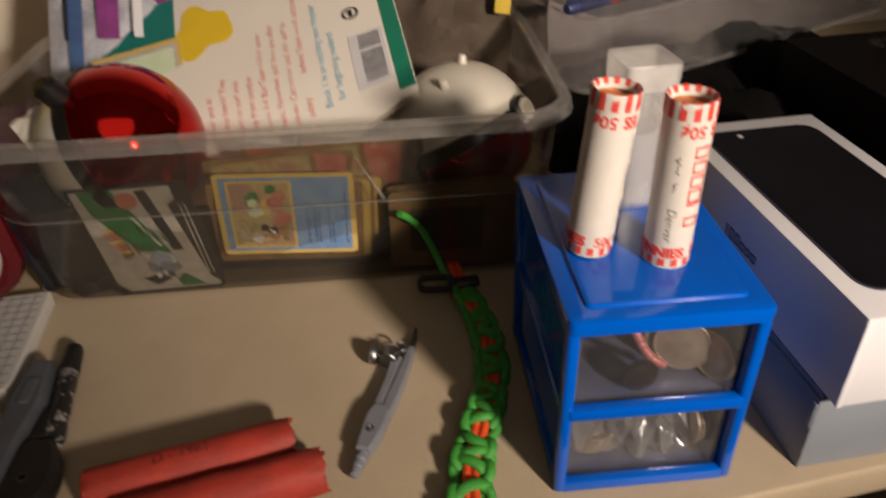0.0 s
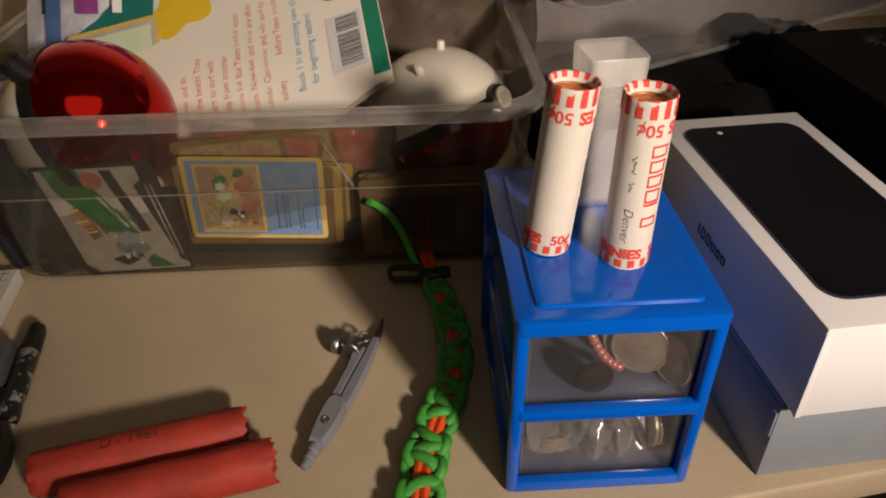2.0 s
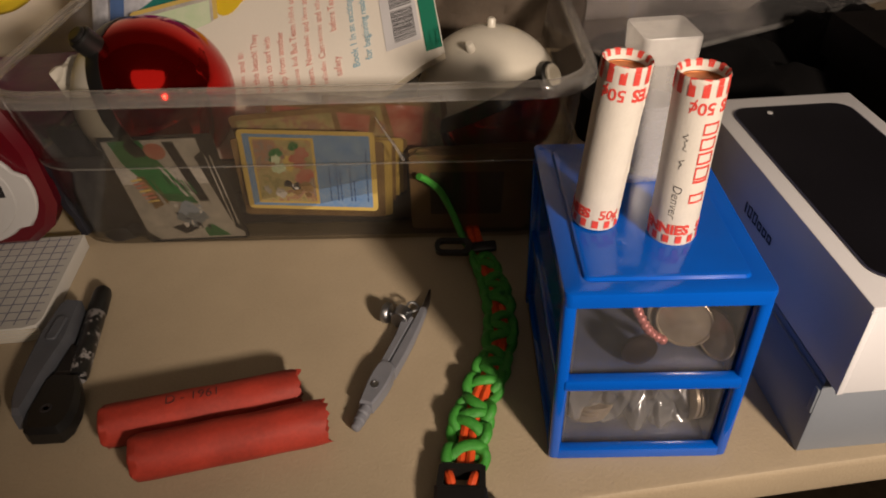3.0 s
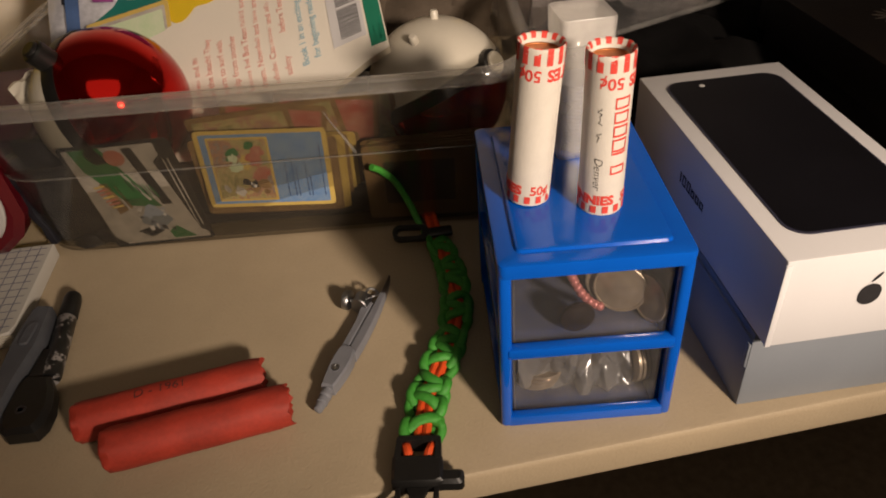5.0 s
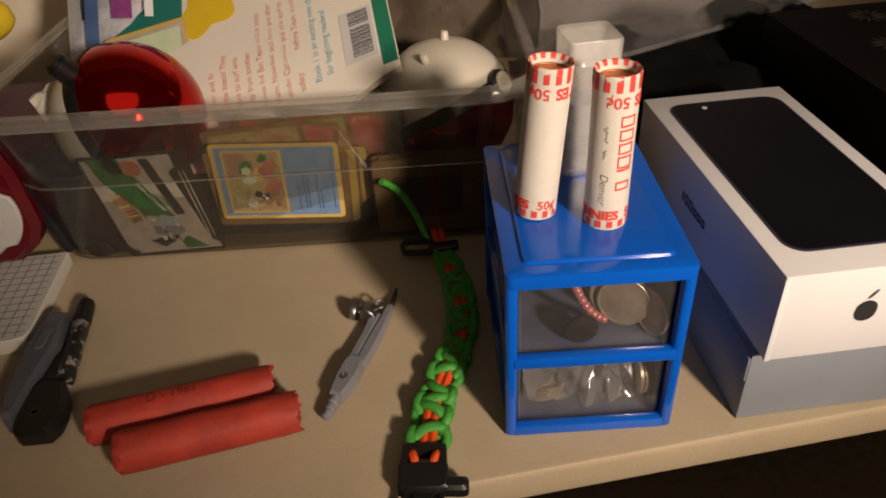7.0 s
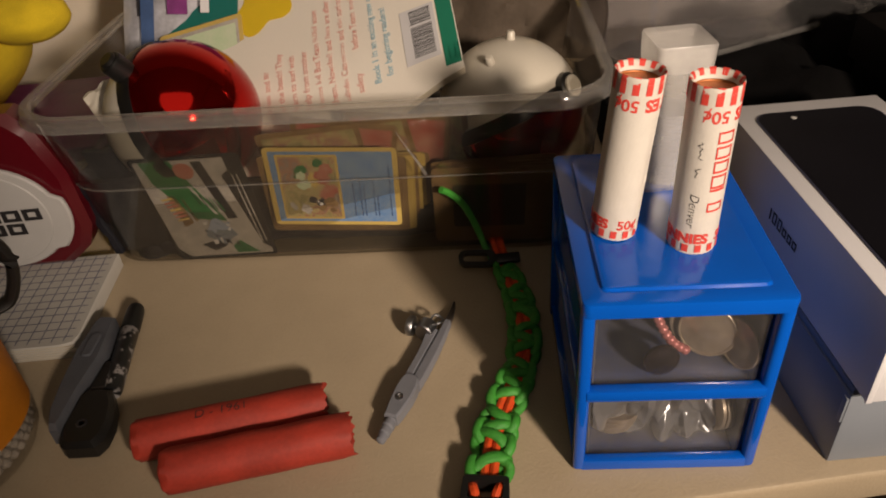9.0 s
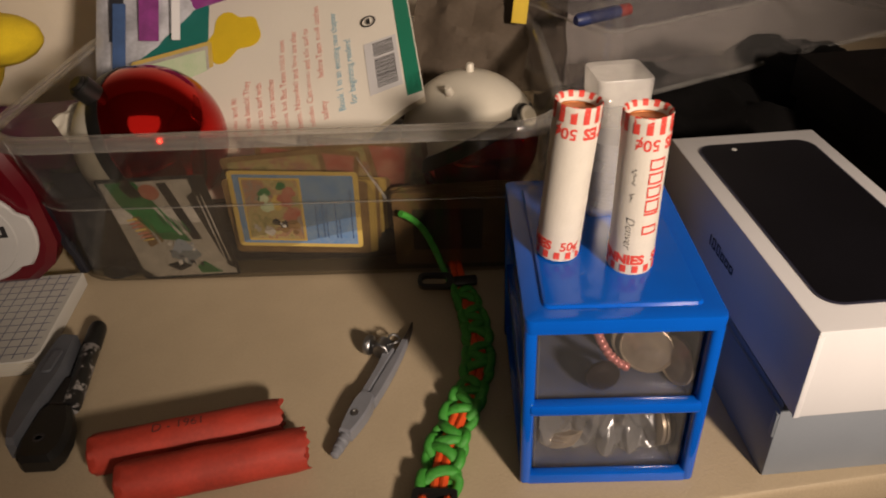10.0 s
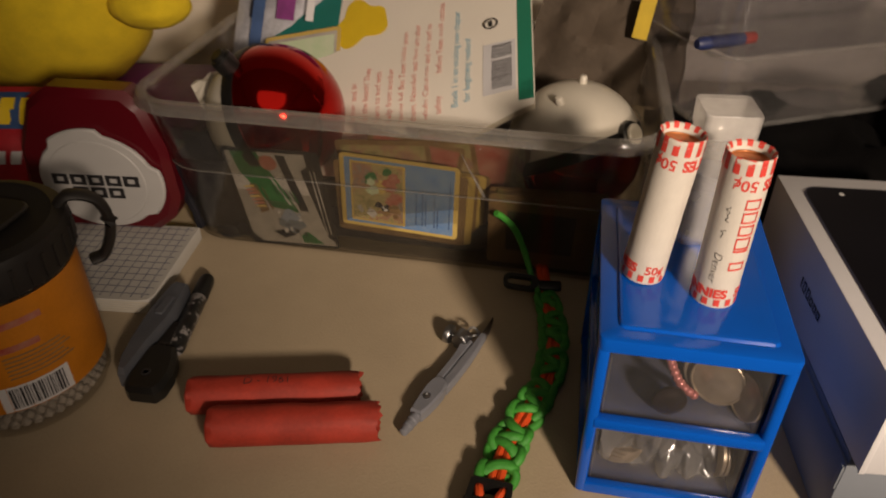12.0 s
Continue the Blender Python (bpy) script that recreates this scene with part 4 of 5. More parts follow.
def build_cards():
    rng = random.Random(5)
    # code card, white with a green band and a dark border
    c = flat_card("code_card", 0.066, 0.088, "ink", front_pose(-0.2055, 0.0450, 2, 0.0012), "white code card with green band and dark border")
    def shape(uv, mt, z, lab=""):
        part("print", slab([(-0.0305 + 0.061 * u, 0.0415 - 0.083 * v) for u, v in uv], z - 0.0001, z), mt, c, lab)
    shape(((0.0, 0.0), (0.88, 0.0), (0.88, 0.12), (0.80, 0.17), (0.88, 0.62), (0.93, 0.90), (1.0, 0.95), (1.0, 1.0), (0.10, 1.0), (0.0, 0.9)), "card_pale", 0.0002, "pale printed field")
    shape(((0.06, 0.0), (0.36, 0.0), (0.66, 0.62), (0.36, 0.58), (0.10, 0.20)), "card_green", 0.0004, "green printed band")
    shape(((0.56, 0.02), (0.66, 0.02), (0.78, 0.60), (0.68, 0.60)), "ink", 0.0004)
    shape(((0.42, 0.24), (0.45, 0.24), (0.60, 0.54), (0.57, 0.54)), "card_pale", 0.0006)
    shape(((0.50, 0.20), (0.53, 0.20), (0.66, 0.52), (0.63, 0.52)), "card_pale", 0.0006)
    shape([(0.46 + 0.10 * math.cos(t), 0.10 + 0.075 * math.sin(t)) for t in np.linspace(0, 2 * math.pi, 20, endpoint=False)], "card_red", 0.0006, "red printed disc")
    shape(((0.17, 0.33), (0.25, 0.33), (0.31, 0.62), (0.20, 0.66)), "card_brown", 0.0004)
    shape(((0.29, 0.36), (0.32, 0.36), (0.37, 0.60), (0.34, 0.61)), "card_brown", 0.0004)
    shape([(0.54 + (0.15 + 0.03 * math.sin(3 * t)) * math.cos(t), 0.73 + (0.12 + 0.03 * math.cos(4 * t)) * math.sin(t)) for t in np.linspace(0, 2 * math.pi, 24, endpoint=False)], "box_grey", 0.0008, "grey printed picture")
    shape(((0.28, 0.86), (0.46, 0.82), (0.56, 0.88), (0.40, 0.94)), "foil_dark", 0.0008)
    shape(((0.60, 0.90), (0.70, 0.84), (0.86, 0.98), (0.62, 0.98)), "card_green", 0.0006)
    for q in range(9):
        u0, v0 = 0.40 + 0.030 * q, 0.30 + 0.012 * q
        shape(((u0, v0), (u0 + 0.012, v0), (u0 + 0.05, v0 + 0.12), (u0 + 0.038, v0 + 0.12)), "ink" if q % 2 else "card_green", 0.00070)
    for q in range(16):
        u0, v0 = 0.36 + 0.30 * rng.random(), 0.62 + 0.26 * rng.random()
        w0, h0 = rng.uniform(0.02, 0.06), rng.uniform(0.015, 0.04)
        shape(((u0, v0), (u0 + w0, v0 + rng.uniform(-0.02, 0.02)), (u0 + w0 * 0.8, v0 + h0), (u0 + 0.01, v0 + h0 * 1.3)), ("foil_dark", "box_grey", "card_pale")[q % 3], 0.0009 + 0.00002 * q)
    for q in range(7):
        v0 = 0.36 + 0.036 * q
        shape(((0.10 + 0.010 * q, v0), (0.21 + 0.012 * q, v0 - 0.015), (0.212 + 0.012 * q, v0 + 0.002), (0.102 + 0.010 * q, v0 + 0.017)), "card_red" if q % 3 else "card_yellow", 0.00055)
    for u in (0.91, 0.955):
        shape(((u - 0.008, 0.16), (u + 0.004, 0.16), (u + 0.030, 0.86), (u + 0.018, 0.86)), "card_pale", 0.0005)
    # sideways card with yellow border, blue text half and a muted picture
    c = flat_card("trading_card", 0.0835, 0.0600, "card_yellow", Matrix.Translation((-0.1245, 0.1605, 0.0575)) @ pose(0, 0, 0, 93, 0, -2) @ pose(0, 0, 0, 0, 0, -2.0) @ Matrix.Diagonal((0.945, 0.925, 1, 1)), "yellow-bordered card lying sideways behind the plastic", art=[
        (-0.0385, 0.0385, -0.0272, 0.0272, "card_blue"), (-0.0345, 0.0045, -0.0250, 0.0250, "card_yellow"), (-0.0328, 0.0028, -0.0234, 0.0234, "card_art")])
    rects = []
    for x0, y0, y1 in ((0.012, -0.022, 0.004), (0.0165, -0.022, 0.010), (0.0188, -0.022, 0.002), (0.025, -0.022, 0.006), (0.0272, -0.022, -0.006), (0.0355, -0.022, 0.018)):
        y = y0
        while y < y1:
            wd = rng.uniform(0.0012, 0.0042)
            rects.append((x0, x0 + 0.0007, y, min(y + wd, y1)))
            y += wd + 0.0011
    part("small_print", bars(rects, 0.0005, 0.0006), "foil_blue", c)
    def patch_out(cx, cy, rx, ry, k):
        return [(cx + rx * q * math.cos(t), cy + ry * q * math.sin(t)) for t, q in [(t, 1 + 0.5 * noise.noise(Vector((2.6 * math.cos(t) + 5 * k, 2.6 * math.sin(t), k)))) for t in np.linspace(0, 2 * math.pi, 22, endpoint=False)]]
    # muted picture of many small touches of colour
    touches = (("card_green", -0.018, 0.014, 0.010, 0.006, 4), ("card_lime", -0.022, 0.006, 0.006, 0.010, 3), ("card_yellow", -0.013, 0.009, 0.006, 0.006, 4), ("card_red", -0.005, 0.003, 0.005, 0.012, 6),
               ("card_pale", -0.022, -0.013, 0.007, 0.006, 4), ("foil_dark", -0.009, -0.009, 0.006, 0.006, 4), ("card_brown", -0.004, -0.016, 0.006, 0.005, 4), ("box_white", -0.010, -0.013, 0.004, 0.003, 2))
    k = 0
    for mt, cx, cy, sx, sy, n in touches:
        for _ in range(n):
            px, py, q = cx + rng.uniform(-sx, sx), cy + rng.uniform(-sy, sy), rng.uniform(0.0016, 0.0040) * (0.6 if mt == "box_white" else 1.0)
            px, py = max(-0.0290, min(-0.0012, px)), max(-0.0190, min(0.0190, py))
            part("print", slab(patch_out(px, py, q * rng.uniform(0.7, 1.4), q, k), 0.0005 + 0.00001 * k, 0.00054 + 0.00001 * k), mt, c)
            k += 1
    # packed cards behind: edges and upper corners
    for k in range(7):
        flat_card("trading_card", 0.088, 0.063, "card_yellow" if k % 3 else "card_brown", front_pose(-0.1255 + 0.0022 * k, 0.0470 - 0.0004 * k, -3.5 + 0.4 * (k % 2), 0.0090 + 0.0013 * k),
                  "yellow-bordered card in a packed row", group="row of cards in the bin", art=[(-0.040, 0.0385, -0.028, 0.028, "card_brown")])
    for k, (x, tl) in enumerate(((-0.134, 5), (-0.122, -10), (-0.104, 8), (-0.088, -6), (-0.072, 4))):
        flat_card("trading_card", 0.063, 0.088, "card_brown", front_pose(x, 0.0495 + 0.003 * (k % 2), tl, 0.020 + 0.003 * k), "brown-edged card with a picture standing in the bin", group="row of cards in the bin",
                  art=[(-0.028, 0.028, 0.002, 0.040, "card_red" if k % 2 else "card_art"), (-0.028, 0.028, -0.038, 0.000, "card_yellow")])
    for k in range(6):
        flat_card("trading_card", 0.072, 0.063, "card_brown", front_pose(-0.030 + 0.004 * (k % 2), 0.038, 1.5 * (k % 3) - 1, 0.0022 + 0.0022 * k), "brown-backed card in a packed row", group="row of cards in the bin",
                  art=[(-0.032, 0.032, -0.026, 0.026, "card_brown"), (-0.024, 0.020, -0.018, 0.018, "tan_paper")])
    # yellow-bordered card leaning on the booklet behind the ball
    flat_card("trading_card", 0.063, 0.088, "card_yellow", frame_of((-0.2220, 0.2550, 0.0905), (0.976, 0.026, 0.215), (-0.23, 0.78, 0.577)), "yellow-bordered card with a pale green picture", art=[
        (-0.0285, 0.0285, -0.0405, 0.0405, "card_pale"), (-0.0265, 0.0265, 0.000, 0.0375, "card_lime")])


build_cards()


def build_booklet():
    right = Vector((-0.044, 0.199, 0.1165))
    m = frame_of(right, (-0.012, 0.083, 0.0385), (-0.156, -0.006, -0.046))
    bk = thing("booklet", m, "cream paperback booklet lying with its printed back up", "book")
    D, L = 0.150, 0.208
    def bend(x, y):
        # the loose corner sags towards the near edge, and the cover bows
        return -0.0020 * math.sin(math.pi * y / L) - 0.012 * max(0.0, 1 - x / 0.045) ** 2 * max(0.0, (y - 0.02) / L) ** 0.7
    def sheet(x0, x1, y0, y1, z, n=14, k=14, edge=None):
        def fn(u, v):
            y = y0 + (y1 - y0) * v
            xa = x0 if edge is None else x0 + edge(y)
            x = xa + (x1 - xa) * u
            return (x, y, z + bend(x, y))
        return quad_grid(fn, n, k)
    near = lambda y: -0.020 * math.sin(min(1.0, y / 0.11) * math.pi / 2) - 0.004
    cov = sheet(0.0, D, 0.0, L, 0.0, edge=near)
    ex = bmesh.ops.extrude_face_region(cov, geom=cov.faces[:])
    for v in ex["geom"]:
        if isinstance(v, bmesh.types.BMVert):
            v.co.z -= 0.0005
    part("cover", cov, "book", bk)
    pg = sheet(0.002, D - 0.001, 0.001, L - 0.001, -0.0012, edge=near)
    ex = bmesh.ops.extrude_face_region(pg, geom=pg.faces[:])
    for v in ex["geom"]:
        if isinstance(v, bmesh.types.BMVert):
            v.co.z -= 0.0060
    part("pages", pg, "pages", bk, "yellowed page block")
    part("printed_band", sheet(0.004, D, 0.0005, 0.0105, 0.0003), "book_green", bk, "green printed band")
    part("printed_band", sheet(0.0005, 0.016, 0.0005, 0.0105, 0.0003, 4, 3), "book_green", bk)
    part("printed_band", sheet(0.086, D, 0.150, L - 0.0005, 0.0003), "teal", bk, "teal printed field")
    # plain yellow printed shape
    out = [(0.108 + q * math.cos(a), 0.131 + q * 0.92 * math.sin(a)) for a, q in zip(np.linspace(0, 2 * math.pi, 44, endpoint=False), [0.0225 + 0.0035 * math.sin(3 * a + 0.6) + 0.0025 * math.sin(5 * a) for a in np.linspace(0, 2 * math.pi, 44, endpoint=False)])]
    bm = bmesh.new()
    bm.faces.new([bm.verts.new((x, y, 0.0006 + bend(x, y))) for x, y in out])
    part("printed_shape", bm, "yellow_print", bk, "plain yellow printed shape")
    # barcode on its white field
    part("barcode_field", sheet(0.0110, 0.0560, 0.0120, 0.0345, 0.0004, 6, 4), "box_white", bk)
    rng = random.Random(11)
    rects = []
    for x0, x1 in ((0.0150, 0.0390), (0.0420, 0.0530)):
        x = x0
        while x < x1:
            wd = rng.choice((0.0003, 0.0005, 0.0008))
            rects.append((x, x + wd))
            x += wd + rng.choice((0.0004, 0.0006))
    for x0, x1 in rects:
        bm = bmesh.new()
        bm.faces.new([bm.verts.new((x, y, 0.0006 + bend(x, y))) for x, y in ((x0, 0.0145), (x1, 0.0145), (x1, 0.0285), (x0, 0.0285))])
        part("barcode_line", bm, "ink", bk)
    # round stamp
    bm = lathe([(0.0052, 0.0004), (0.0052, 0.0006), (0.0042, 0.0006), (0.0042, 0.0004)], 28, (False, False))
    part("round_stamp", bm, "ink", bk, m=pose(0.075, 0.029, 0.0))
    part("round_stamp", bars([(-0.0026, 0.0026, -0.0012, 0.0012)], 0.0004, 0.0006), "ink", bk, m=pose(0.075, 0.029, 0.0))
    # text: readable blue and pink lines, the rest as bars
    def line(text, x, y, size, mt):
        bm = lettering(text, size, 0.00004)
        xs = [v.co.x for v in bm.verts]
        x_min = min(xs)
        for v in bm.verts:
            px, py = x + v.co.x - x_min, y + v.co.y
            v.co = (px, py, 0.0005 + v.co.z + bend(px, py))
        part("printed_word", bm, mt, bk)
    line("Book 1 in an exciting new chapter", 0.008, 0.0540, 0.0064, "light_blue")
    line("for beginning readers!", 0.010, 0.0455, 0.0064, "light_blue")
    line("help from another", 0.008, 0.1020, 0.0062, "pink")
    line("learn to surf with", 0.010, 0.1110, 0.0062, "pink")
    line("at the beach! They", 0.012, 0.1200, 0.0062, "pink")
    # words, with names as rows of small bars (a number: so many letters)
    rng = random.Random(21)
    for y, x0, tokens in ((0.0660, 0.006, ("safety", None, "before Team", 6, "catches")), (0.0750, 0.004, (8, "Can", 7, "and", 4, "surf to")), (0.0840, 0.004, ("them. Now", 6, "and", 5, "are after")),
                          (0.0930, 0.006, (7, 4, "But Team", 6, "soon")), (0.1290, 0.014, (7, "and", 3))):
        x = x0
        for token in tokens:
            if token is None:
                x += 0.014
            elif isinstance(token, str):
                line(token, x, y, 0.0062, "pink")
                x += 0.0030 * len(token) + 0.0022
            else:
                bm = bmesh.new()
                for _ in range(token):
                    wd, up = rng.choice((0.0008, 0.0016, 0.0019)), rng.choice((0.0010, 0.0010, 0.0022))
                    for px0, px1 in ((x, x + 0.0005), (x + wd - 0.0004, x + wd)):
                        bm.faces.new([bm.verts.new((px, y + py, 0.0005 + bend(px, y + py))) for px, py in ((px0, -0.0014), (px1, -0.0014), (px1, up), (px0, up))])
                    x += wd + 0.0007
                part("printed_name", bm, "pink", bk, "name as pink printed bars")
                x += 0.0022


build_booklet()


def build_ball(centre, r, axis, button, label, nubs=()):
    """Two-part toy ball: chrome red shell, white shell, black band with a round button. axis points into the red half."""
    ax = Vector(axis).normalized()
    bt = Vector(button)
    bt = (bt - bt.dot(ax) * ax).normalized()
    m = Matrix((bt, ax.cross(bt), ax)).transposed().to_4x4()
    m.translation = centre
    b = thing("toy_ball", m, label, "toy ball", "two-part toy balls in the bin")
    part("red_shell", lathe([(r * math.cos(radians(a)) + 1e-5, r * math.sin(radians(a))) for a in np.linspace(5, 90, 20)], 48), "red_chrome", b, "chrome red half shell")
    part("white_shell", lathe([(r * math.cos(radians(a)) + 1e-5, r * math.sin(radians(a))) for a in np.linspace(-90, -5, 20)], 48), "ball_white", b, "warm white half shell")
    s = r * math.sin(radians(5.5))
    part("band", lathe([(r * 0.93, -s), (r * 1.012, -s), (r * 1.018, -s * 0.7), (r * 1.018, s * 0.7), (r * 1.012, s), (r * 0.93, s)], 48), "black", b, "black band")
    k = 0.0 if nubs else 0.006
    q = 0.0088 if nubs else 0.0072
    part("button_ring", lathe([(q, -0.004), (q, 0.0035 + k), (q - 0.001, 0.0045 + k), (0.004, 0.0045 + k)], 24), "black", b, m=pose(r, 0, 0, 0, 90, 0))
    part("button", lathe([(q - 0.0020, 0.0046), (q - 0.0020, 0.0060), (q - 0.0030, 0.0068)], 24), "ball_white" if nubs else "black", b, "round button", m=pose(r + k, 0, 0, 0, 90, 0))
    inv = m.inverted().to_3x3()
    for d in nubs:
        dl = (inv @ Vector(d)).normalized()
        q = dl.to_track_quat("Z", "Y").to_matrix().to_4x4()
        q.translation = dl * (r - 0.001)
        part("nub", lathe([(0.0028, 0.0), (0.0026, 0.005), (0.0018, 0.0062)], 16), "ball_white", b, m=q)


build_ball((-0.2185, 0.1990, 0.0900), 0.0468, (0.90, -0.13, 0.39), (-0.88, -0.23, 0.4), "chrome red and white toy ball with black band")
build_ball((-0.0160, 0.2200, 0.0740), 0.0455, (0.40, -0.30, -0.86), (0.75, -0.52, 0.42), "white and chrome red toy ball with nubs", nubs=((-0.27, -0.42, 0.88), (0.02, 0.06, 1.0)))


def crumple(name, w, h, mat, m, label, category, amp=0.006, seed=0.0, thick=0.004, n=18):
    def top(u, v):
        x, y = (u - 0.5) * w, (v - 0.5) * h
        puff = thick * (1 - (2 * u - 1) ** 4) * (1 - (2 * v - 1) ** 4)
        return (x, y, puff + amp * noise.noise(Vector((u * 4 + seed, v * 4, seed))) + amp * 0.4 * noise.noise(Vector((u * 11, v * 11 + seed, 3))))
    bm = quad_grid(top, n, n)
    g = bmesh.ops.extrude_face_region(bm, geom=bm.faces[:])
    for v in g["geom"]:
        if isinstance(v, bmesh.types.BMVert):
            v.co.z -= max(0.0012, thick * 1.2)
    return tagged(part(name, bm, mat, m=m), label, category)


def build_bin_fill():
    # foil packs and papers that fill the bin below the toys
    for k, (x, y, z, rx, ry, rz, w, h, mt, lab) in enumerate((
            (-0.245, 0.215, 0.030, 40, -8, 12, 0.070, 0.110, "foil_dark", "dark crinkled foil card pack"),
            (-0.190, 0.240, 0.020, 12, 5, 70, 0.070, 0.110, "foil_dark", "dark crinkled foil card pack"),
            (-0.120, 0.250, 0.030, 18, 3, 85, 0.080, 0.110, "foil_blue", "dark blue crinkled card pack"),
            (-0.050, 0.260, 0.030, 20, -6, 60, 0.075, 0.110, "foil_dark", "dark crinkled foil card pack"),
            (-0.010, 0.235, 0.016, 6, 4, 20, 0.060, 0.110, "card_brown", "brown crinkled card pack"),
            (-0.235, 0.190, 0.018, 62, 0, -6, 0.075, 0.045, "foil_dark", "dark crinkled foil card pack"))):
        crumple("card_pack", w, h, mt, pose(x, y, z, rx, ry, rz), lab, "card pack", 0.004, k * 3.7, 0.006)
    for k, (x, z, w) in enumerate(((-0.238, 0.030, 0.070), (-0.175, 0.026, 0.080), (-0.095, 0.026, 0.085), (-0.030, 0.028, 0.075))):
        crumple("card_pack", w, 0.055, "foil_dark", front_pose(x, z, 3 * (-1) ** k, 0.0220), "dark crinkled foil card pack", "card pack", 0.003, 11 + k * 2.3, 0.003, 12)
    for k, (x, y, z, rz) in enumerate(((-0.273, 0.205, 0.038, 78), (-0.268, 0.250, 0.040, 96), (-0.276, 0.285, 0.042, 84))):
        crumple("card_pack", 0.070, 0.060, "foil_dark", pose(x, y, z, 78, 0, rz), "dark crinkled foil card pack", "card pack", 0.004, 31 + k * 2.1, 0.004, 14)
    for k, (x, z, w, h, d) in enumerate(((-0.259, 0.034, 0.048, 0.062, 0.0120), (-0.264, 0.052, 0.040, 0.050, 0.0300))):
        crumple("card_pack", w, h, "foil_dark", front_pose(x, z, 4 - 7 * k, d), "dark crinkled foil card pack", "card pack", 0.003, 41 + k * 2.9, 0.003, 12)
    # dark strips added along the front, standing in for the shaded, packed bottom
    for k, (x, w) in enumerate(((-0.222, 0.085), (-0.140, 0.090), (-0.055, 0.090))):
        crumple("card_pack", w, 0.026, "foil_dark", front_pose(x, 0.0180, 1.5 * (-1) ** k, 0.0150), "dark crinkled foil card pack", "card pack", 0.002, 21 + k * 1.7, 0.003, 12)
    # added dark sheet that hides the pale shelf under the clear floor
    crumple("card_pack", 0.26, 0.10, "foil_dark", pose(-0.135, 0.235, 0.0075, 0, 0, 0), "dark crinkled foil lining the bin", "foil", 0.003, 3.3, 0.002, 20)
    crumple("paper_scrap", 0.028, 0.024, "ball_white", pose(-0.2620, 0.2020, 0.1040, 30, -18, 34), "white folded paper scrap in the bin", "paper", 0.004, 2.2, 0.0006, 10)
    crumple("card_pack", 0.075, 0.120, "foil", pose(-0.252, 0.322, 0.128, 52, 6, 8), "silver and white foil card pack", "card pack", 0.003, 5.1, 0.005)
    crumple("card_pack", 0.090, 0.060, "foil_purple", pose(-0.190, 0.350, 0.160, 66, 0, 6), "purple and silver printed card pack", "card pack", 0.003, 8.4, 0.004)
    crumple("paper_bag", 0.090, 0.110, "tan_paper", pose(-0.015, 0.318, 0.096, 62, 8, -10), "crumpled tan paper in the bin", "paper", 0.012, 6.3, 0.006)
    crumple("paper_bag", 0.070, 0.100, "tan_paper", pose(0.030, 0.355, 0.105, 74, -6, -26), "crumpled tan paper behind the bin", "paper", 0.012, 9.3, 0.006)
    for dx, w2, mt, lab in ((-0.020, 0.010, "foil_dark", "dark printed paper strip"), (0.004, 0.014, "foil_purple", "purple printed paper strip"), (0.024, 0.006, "box_white", "narrow white paper strip")):
        tagged(part("paper_strip", bm_box(-w2 / 2, w2 / 2, -0.024, 0.030, 0, 0.0006), mt, m=pose(-0.252 + dx, 0.318, 0.140, 54, 6, 8)), lab, "paper")
    # blue stripe and small marks on the silver pack
    tagged(part("paper_strip", bm_box(-0.0045, 0.0045, -0.03, 0.03, 0, 0.0006), "foil_blue", m=pose(-0.268, 0.298, 0.121, 52, 6, 8)), "narrow dark blue paper strip", "paper")
    tagged(part("paper_tag", bm_box(-0.0055, 0.0055, -0.019, 0.019, 0, 0.0008), "yellow_tag", m=pose(0.026, 0.318, 0.139, 74, 4, -14)), "small yellow paper tag", "tag")


build_bin_fill()


# ---- things on the left of the shelf ----
def build_pad():
    m = pose(-0.268, 0.082, 0.0, 0, 0, 5)
    pad = thing("graph_pad", m, "pad of white graph paper with blue grid", "notepad")
    part("page_block", slab([(-0.150, 0.0), (-0.008, 0.0), (-0.002, 0.002), (0.0, 0.008), (0.0, 0.086), (-0.150, 0.086)], 0.0002, 0.0105, 0.0004), "grid_paper", pad)
    for k in range(5):
        part("page_edge", bm_box(-0.1495, 0.0003, -0.0003, 0.0003, 0.0015 + 0.0018 * k, 0.0019 + 0.0018 * k), "pages", pad)
    for k in range(1, 22):
        part("grid_line", bm_box(-0.15 + 0.0068 * k - 0.00028, -0.15 + 0.0068 * k + 0.00028, 0.003, 0.085, 0.01052, 0.01058), "grid_line", pad)
    for k in range(1, 13):
        part("grid_line", bm_box(-0.148, -0.003, 0.0068 * k - 0.00028, 0.0068 * k + 0.00028, 0.01060, 0.01066), "grid_line", pad)


build_pad()


